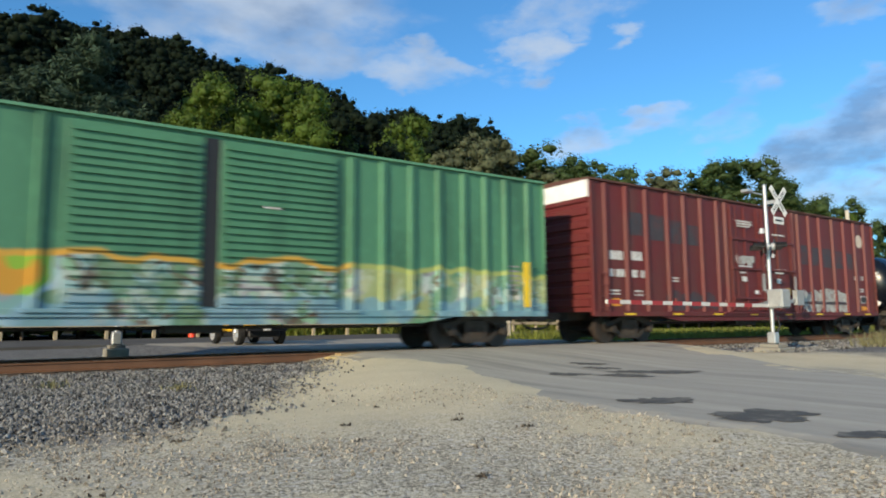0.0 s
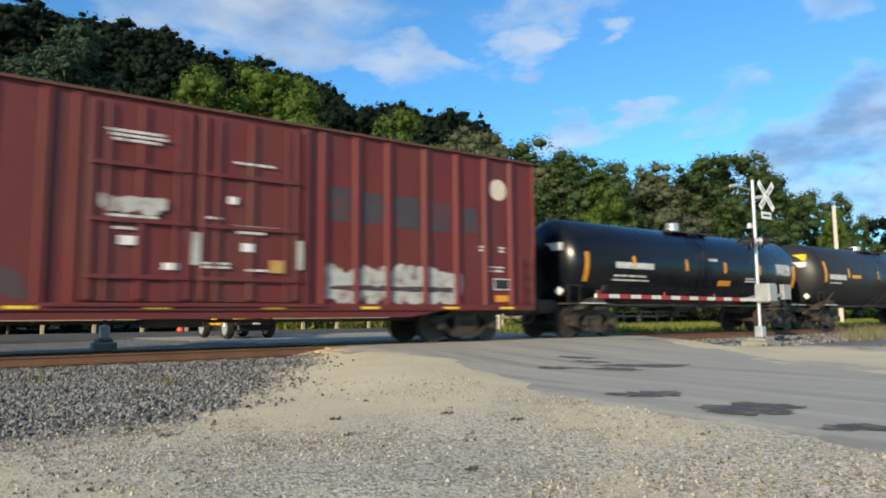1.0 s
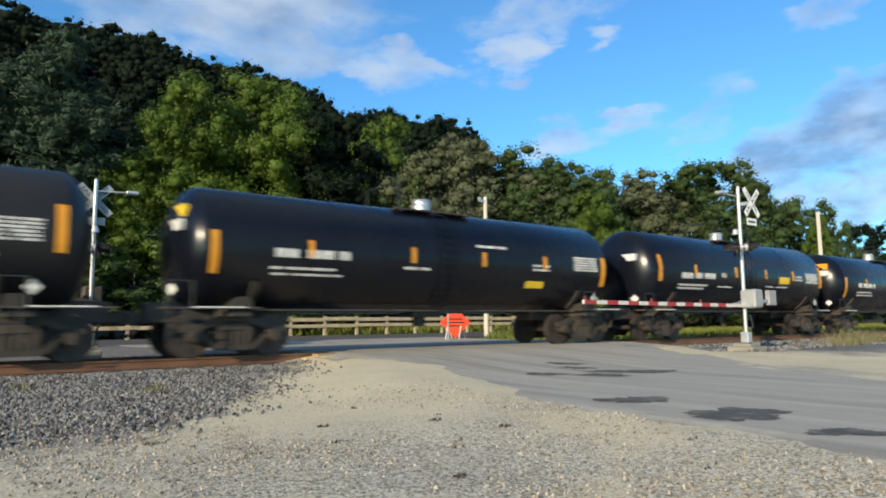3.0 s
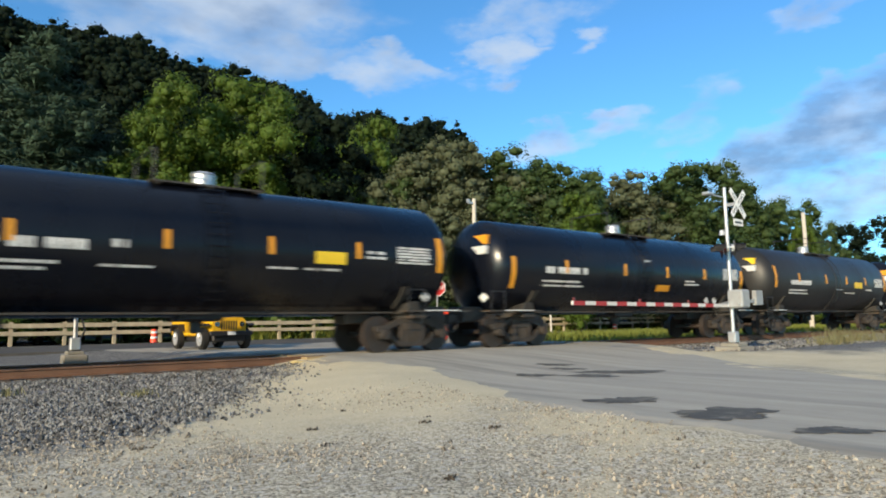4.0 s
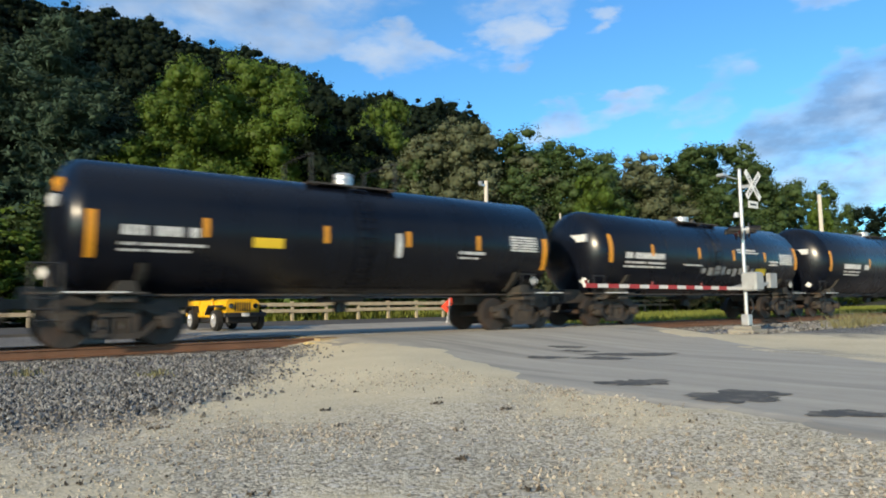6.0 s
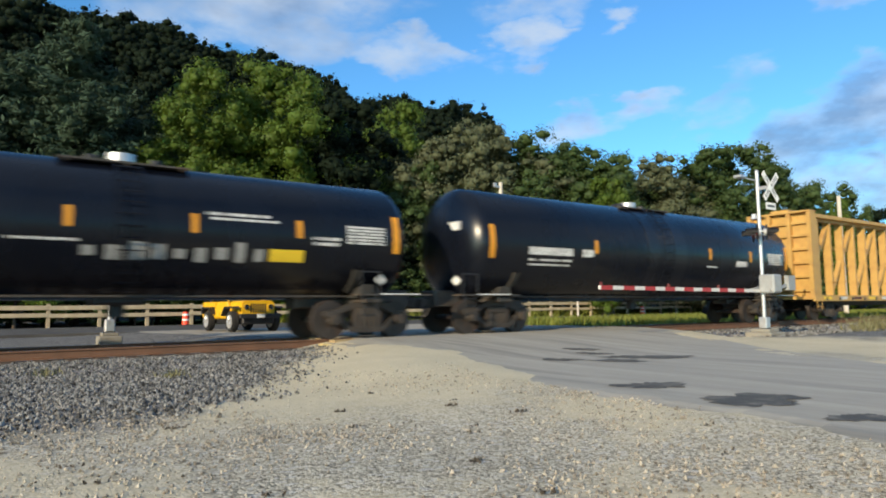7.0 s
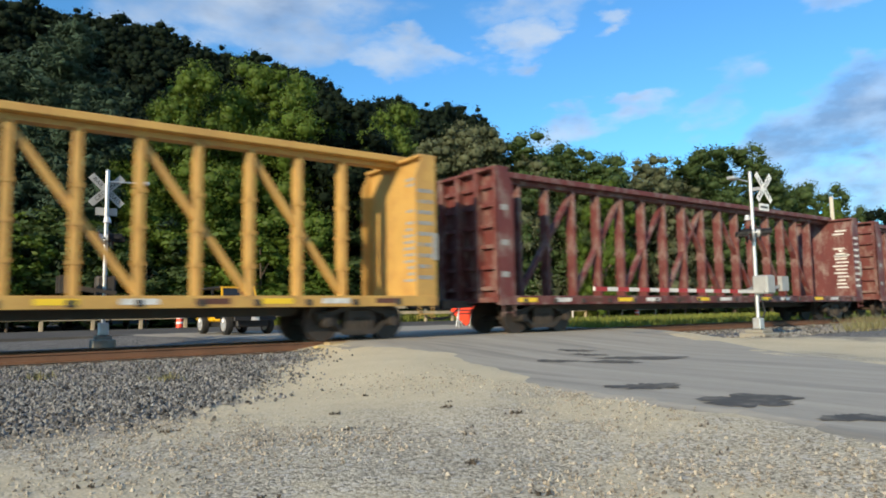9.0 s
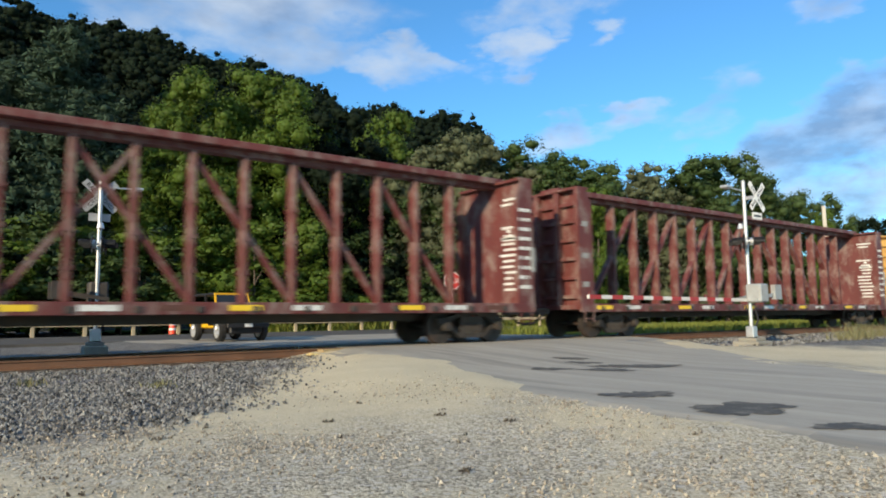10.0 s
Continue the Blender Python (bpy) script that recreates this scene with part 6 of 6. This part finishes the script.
def leafy_lobes(C, R, squash, n, size, r, flat=0.6, core=0.58, shell=(0.5, 1.18)):
    """Leaves standing on many rounded lobes; the lobe itself is a dense inner mass."""
    bv, bf = BALL_V, BALL_F
    k, m = len(C), len(bv)
    rough = r.uniform(0.7, 1.15, (k, m, 1))
    cv = C[:, None] + bv[None] * rough * (R * core)[:, None, None] * np.array([1, 1, squash])
    cf = (bf[None] + (np.arange(k) * m)[:, None, None]).reshape(-1, 3)
    cn = np.broadcast_to(bv[None], (k, m, 3)).reshape(-1, 3)
    pick = r.choice(k, n, p=R ** 2 / (R ** 2).sum())
    u = r.normal(0, 1, (n, 3))
    u[:, 2] += 0.25
    u /= np.linalg.norm(u, axis=1)[:, None]
    lump = 1 + 0.13 * np.sin(u[:, 0] * 6 + pick) * np.sin(u[:, 1] * 6 + 2 * pick) + 0.1 * np.sin(u[:, 2] * 9 + pick)
    P = C[pick] + u * (R[pick] * lump * r.uniform(*shell, n))[:, None] * np.array([1, 1, squash])
    lv, ln = leaf_cards(P, u, size, r, flat)
    nn = u * 0.55 + ln * 0.6
    nn /= np.linalg.norm(nn, axis=1)[:, None]
    verts = np.concatenate([cv.reshape(-1, 3), lv.reshape(-1, 3)])
    quads = k * m + (np.arange(n) * 4)[:, None] + np.arange(4)[None]
    return verts, cf, quads, np.concatenate([cn, np.repeat(nn, 4, 0)])


def bough_lobes(r, boughs, per, spread=0.22, low=0.2, bough_r=(0.085, 0.15), lobe=(0.34, 0.62)):
    """Lobes in separate boughs round a leaning crown; unit height, foot at z = 0."""
    C, R = [], []
    for i in range(boughs):
        h = (i + 0.5) / boughs
        a = i * 2.4 + r.normal() * 0.5
        w = spread * (math.sin(math.pi * (0.18 + 0.74 * h)) ** 0.8) * r.uniform(0.35, 1.2)
        q = r.uniform(*bough_r) * (1.15 - 0.45 * h)
        c = np.array([w * math.cos(a), w * math.sin(a), low + (0.96 - q - low) * h + r.normal() * 0.02])
        for j in range(per):
            u = r.normal(0, 1, 3) + np.array([0.5 * math.cos(a), 0.5 * math.sin(a), 0.35])
            u /= np.linalg.norm(u)
            C.append(c + u * q * r.uniform(0.45, 0.85))
            R.append(q * r.uniform(*lobe))
    C, R = np.array(C), np.array(R)
    C[:, 2] /= (C[:, 2] + R).max()
    return C, R


def broadleaf_mesh(seed, n, size, boughs, per, material, low=0.2, spread=0.22):
    r = np.random.RandomState(seed)
    C, R = bough_lobes(r, boughs, per, spread, low)
    return fast_mesh("crown", *leafy_lobes(C, R, 0.85, n, size, r), material)


def pine_mesh(seed, n, size, material):
    r = np.random.RandomState(seed)
    C, R = [], []
    for i in range(15):
        z = 0.1 + 0.86 * i / 14
        w = 0.27 * (1 - z) ** 0.62 + 0.015
        for j in range(7 if z < 0.75 else 5):
            a = j * 2 * math.pi / 7 + i * 1.1 + r.normal() * 0.25
            reach = w * r.uniform(0.7, 1.2)
            for q in (0.2, 0.42, 0.62, 0.82, 1.0):
                d = reach * q
                C.append((d * math.cos(a), d * math.sin(a), z + 0.35 * d * (q - 0.45) + r.normal() * 0.008))
                R.append((0.06 - 0.028 * q) * r.uniform(0.8, 1.2) * (1.15 - 0.5 * z))
    C, R = np.array(C), np.array(R)
    C[:, 2] /= (C[:, 2] + R).max()
    return fast_mesh("crown", *leafy_lobes(C, R, 0.75, n, size, r, 0.25, 0.5), material)


def trunk_mesh(seed):
    r = random.Random(seed)
    bm = bmesh.new()
    rod(bm, (0, 0, -0.03), (0.01, 0, 0.45), 0.022, 8, 0.014)
    rod(bm, (0.01, 0, 0.45), (0.0, 0.01, 0.85), 0.014, 7, 0.004)
    for i in range(9):
        z = r.uniform(0.2, 0.6)
        a = r.uniform(0, 6.28)
        q = r.uniform(0.08, 0.16)
        rod(bm, (0.005, 0, z), (q * math.cos(a), q * math.sin(a), z + r.uniform(0.08, 0.2)), 0.008, 5, 0.002)
    return bm


TRUNKS = []
for i in range(3):
    me = bpy.data.meshes.new("trunk")
    b = trunk_mesh(i)
    b.to_mesh(me)
    b.free()
    me.materials.append(M_BARK)
    TRUNKS.append(me)

CROWNS = {"light": [broadleaf_mesh(s, 34000, 0.0066, 32, 8, M_LEAF_A, 0.1) for s in (1, 2)],
          "mid": [broadleaf_mesh(s, 25000, 0.0072, 32, 8, M_LEAF_B, 0.1) for s in (3, 4)],
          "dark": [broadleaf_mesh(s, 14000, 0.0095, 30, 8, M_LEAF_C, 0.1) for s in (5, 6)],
          "flower": [broadleaf_mesh(s, 26000, 0.007, 38, 8, M_LEAF_D, 0.1) for s in (7, 8)],
          "conifer": [pine_mesh(s, 32000, 0.0115, M_NEEDLE) for s in (9, 10)],
          "shrub": [broadleaf_mesh(s, 4200, 0.019, 12, 6, M_LEAF_B, 0.1, 0.3) for s in (11, 12)],
          "shrublight": [broadleaf_mesh(s, 4200, 0.019, 12, 6, M_LEAF_A, 0.1, 0.3) for s in (13, 14)]}
WORDS = {"light": ("tree", "tall light green broadleaf tree with an uneven crown", "tree"),
         "mid": ("tree", "mid green broadleaf tree at the forest edge", "tree"),
         "dark": ("tree", "dark green broadleaf tree, the shade on the bluff put into its leaf colour", "tree"),
         "flower": ("tree", "grey-green tree with pale tufted foliage", "tree"),
         "conifer": ("pine_tree", "dark blue-green pine with feathery layered branches", "pine tree"),
         "shrub": ("shrub", "dense green shrub at the foot of the trees", "shrub"),
         "shrublight": ("shrub", "bright green shrub at the foot of the trees", "shrub")}


def tree(kind, az, dist, top_el, wide=1.0, seed=0, top=None):
    """A tree whose tip stands top_el degrees above the eye."""
    x, y = dist * math.sin(radians(az)), dist * math.cos(radians(az))
    h = (top if top else EYE + dist * math.tan(radians(top_el))) + 0.2
    name, label, cat = WORDS[kind]
    t = thing(name, label, cat, pose(x, y, -0.2, 0, 0, seed * 67 % 360), group="trees at the forest edge" if "shrub" not in kind else "shrubs at the forest edge")
    c = new("crown", CROWNS[kind][seed % 2])
    c.parent, c.matrix_basis = t, Matrix.Diagonal((h * wide * 1.38, h * wide * 1.38, h * 1.04, 1))
    k = new("trunk", TRUNKS[seed % 3])
    k.parent, k.matrix_basis = t, Matrix.Diagonal((h * 0.7, h * 0.7, h * 0.85, 1))


for i, row in enumerate((
        ("conifer", 6.2, 54, 20.9, 0.95), ("conifer", 2.2, 57, 18.0, 0.95), ("conifer", 10.2, 57, 14.6, 1.1), ("conifer", -3.5, 55, 18, 1.0),
        ("light", 14.4, 55, 18.6, 0.75), ("light", 17.7, 57, 19.9, 0.72), ("light", 22.8, 57, 19.6, 0.78), ("light", 12.0, 53, 13.6, 0.9),
        ("dark", 26.4, 58, 17.4, 0.85), ("dark", 29.0, 62, 14.6, 0.9), ("light", 31.0, 74, 17.2, 0.6), ("mid", 33.0, 59, 12.4, 0.8),
        ("flower", 35.2, 60, 15.0, 0.85), ("flower", 38.3, 61, 15.4, 0.85), ("flower", 41.0, 62, 14.6, 0.9), ("mid", 44.0, 63, 14.2, 1.0), ("mid", 46.4, 65, 13.0, 1.0), ("mid", 48.6, 62, 12.7, 0.85), ("light", 49.3, 58, 10.6, 0.6),
        ("flower", 51.4, 68, 11.6, 0.95), ("flower", 53.8, 70, 11.8, 0.95), ("mid", 56.4, 72, 12.1, 1.0), ("mid", 59.0, 75, 12.3, 0.95), ("mid", 61.6, 78, 10.8, 0.85), ("mid", 63.3, 84, 8.9, 0.8),
        ("mid", 65.4, 88, 8.9, 0.8), ("light", 66.0, 80, 7.6, 0.4), ("mid", 66.9, 95, 7.0, 0.8), ("dark", 68.9, 112, 6.7, 0.9), ("dark", 71.2, 118, 7.0, 0.9), ("mid", 74, 120, 7, 0.9), ("mid", 77, 120, 7, 0.9),
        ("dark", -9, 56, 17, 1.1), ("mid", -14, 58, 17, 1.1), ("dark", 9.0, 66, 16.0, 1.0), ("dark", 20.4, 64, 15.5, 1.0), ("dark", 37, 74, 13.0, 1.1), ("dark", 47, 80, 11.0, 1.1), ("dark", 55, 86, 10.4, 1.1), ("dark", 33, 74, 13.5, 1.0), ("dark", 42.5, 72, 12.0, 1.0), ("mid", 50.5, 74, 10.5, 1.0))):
    tree(*row, seed=i)
rs = random.Random(3)
for i in range(46):
    az = -8 + 80 * i / 45 + rs.uniform(-0.6, 0.6)
    y = rs.uniform(44, 49)
    tree("shrub" if rs.random() < 0.65 else "shrublight", az, min(y / math.cos(radians(az)), 95), 0, 1.3, i, top=rs.uniform(3.5, 7.5))


# ---- wooded bluff ----
RIDGE = ((-70, 19), (-40, 20), (-10, 20.4), (0, 20.2), (8, 20.2), (12.8, 20.0), (14.2, 19.2), (19, 18.7), (24, 17.7), (26, 16.4), (28, 15.5), (31, 16.1), (35, 15.2), (37, 14.8), (39.4, 13.9), (40.6, 9.5), (43, 8.0), (50, 7.0), (60, 5.0), (75, 3.0))
RIDGE_R = 215.0


def ridge_el(az):
    for (a, e), (b, f) in zip(RIDGE, RIDGE[1:]):
        if a <= az <= b:
            return e + (f - e) * (az - a) / (b - a)
    return RIDGE[0][1] if az < 0 else RIDGE[-1][1]


def bluff_height(az, r):
    top = RIDGE_R * math.tan(radians(ridge_el(az)))
    return -0.4 + top * (ease(70, RIDGE_R + 10, r) if r < RIDGE_R + 10 else 1 - 0.5 * ease(RIDGE_R + 10, 420, r)) + (1.5 * noise.noise((az * 0.2, r * 0.04, 2)) if r > 80 else 0)


def make_bluff():
    azs = [-70 + 2.5 * i for i in range(59)]
    rs_ = [62, 75, 90, 105, 120, 135, 150, 165, 180, 195, 210, 225, 250, 300, 420]
    vs = [(r * math.sin(radians(a)), r * math.cos(radians(a)), bluff_height(a, r)) for r in rs_ for a in azs]
    n = len(azs)
    fs = [(j * n + i, j * n + i + 1, (j + 1) * n + i + 1, (j + 1) * n + i) for j in range(len(rs_) - 1) for i in range(n - 1)]
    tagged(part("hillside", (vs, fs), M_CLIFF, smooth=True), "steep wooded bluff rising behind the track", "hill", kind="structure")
    r = np.random.RandomState(21)
    kinds = []
    for s in range(6):
        C, R = bough_lobes(np.random.RandomState(50 + s), 7, 3, 0.19, 0.2, (0.18, 0.26), (0.62, 0.92))
        kinds.append(leafy_lobes(C, R, 0.85, 280, 0.027, r, 0.7, 0.66, (0.55, 1.15)))
    spots = [(r.uniform(-10, 45), math.sqrt(r.uniform(110 ** 2, 222 ** 2))) for _ in range(860)]
    spots += [(-10 + 51 * k / 79 + r.normal() * 0.2, RIDGE_R + r.uniform(-5, 8)) for k in range(80)]
    V, T, Q, N, at = [], [], [], [], 0
    for k, (az, d) in enumerate(spots):
        v, t, q, nn = kinds[k % 6]
        h = r.uniform(8.6, 11.6) * (1.0 + (0.22 if r.rand() < 0.12 else 0))
        w = h * r.uniform(0.85, 1.2)
        a = r.uniform(0, 6.28)
        c, s = math.cos(a), math.sin(a)
        m = np.array([[c, -s, 0], [s, c, 0], [0, 0, 1]])
        V.append(v @ m.T * np.array([w, w, h]) + np.array([d * math.sin(radians(az)), d * math.cos(radians(az)), bluff_height(az, d) - 0.8]))
        N.append(nn @ m.T)
        T.append(t + at)
        Q.append(q + at)
        at += len(v)
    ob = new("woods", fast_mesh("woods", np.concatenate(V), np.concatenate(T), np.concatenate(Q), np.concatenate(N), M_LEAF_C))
    tagged(ob, "dense woods covering the steep bluff, shade put into the dark leaf colour", "woods", kind="stuff")


make_bluff()


# ---- what moves ----
DRIFT = ((0, -0.02), (0.5, 0.11), (1, 0.02), (1.5, 0.0), (2, 0.02), (2.5, -0.06), (2.7, -0.06), (3.8, -0.27), (4, -0.2), (4.5, 0.42), (5, 0.25), (5.5, 0.0),
         (5.7, 0.0), (6.8, 0.1), (7, 0.07), (7.5, -0.07), (8, -0.03), (8.5, -0.03), (9, -0.01), (9.5, -0.02), (10, 0.0))


def motions():
    """The train rolls past towards -x, and its wheels turn."""
    for car, s in CARS:
        walk(car, [(t, pose(s - SPEED * t + d, YC, 0)) for t, d in DRIFT])
    for dx, sets in WHEELSETS.items():
        first = sets[0]
        walk(first, [(i / FPS, pose(dx, 0, 0.457, 0, -math.degrees(SPEED / 0.457) * i / FPS, 0)) for i in range(301)])
        for w in sets[1:]:
            w.rotation_mode = "QUATERNION"
            w.animation_data_create()
            w.animation_data.action = first.animation_data.action
            w.animation_data.action_slot = first.animation_data.action_slot


motions()
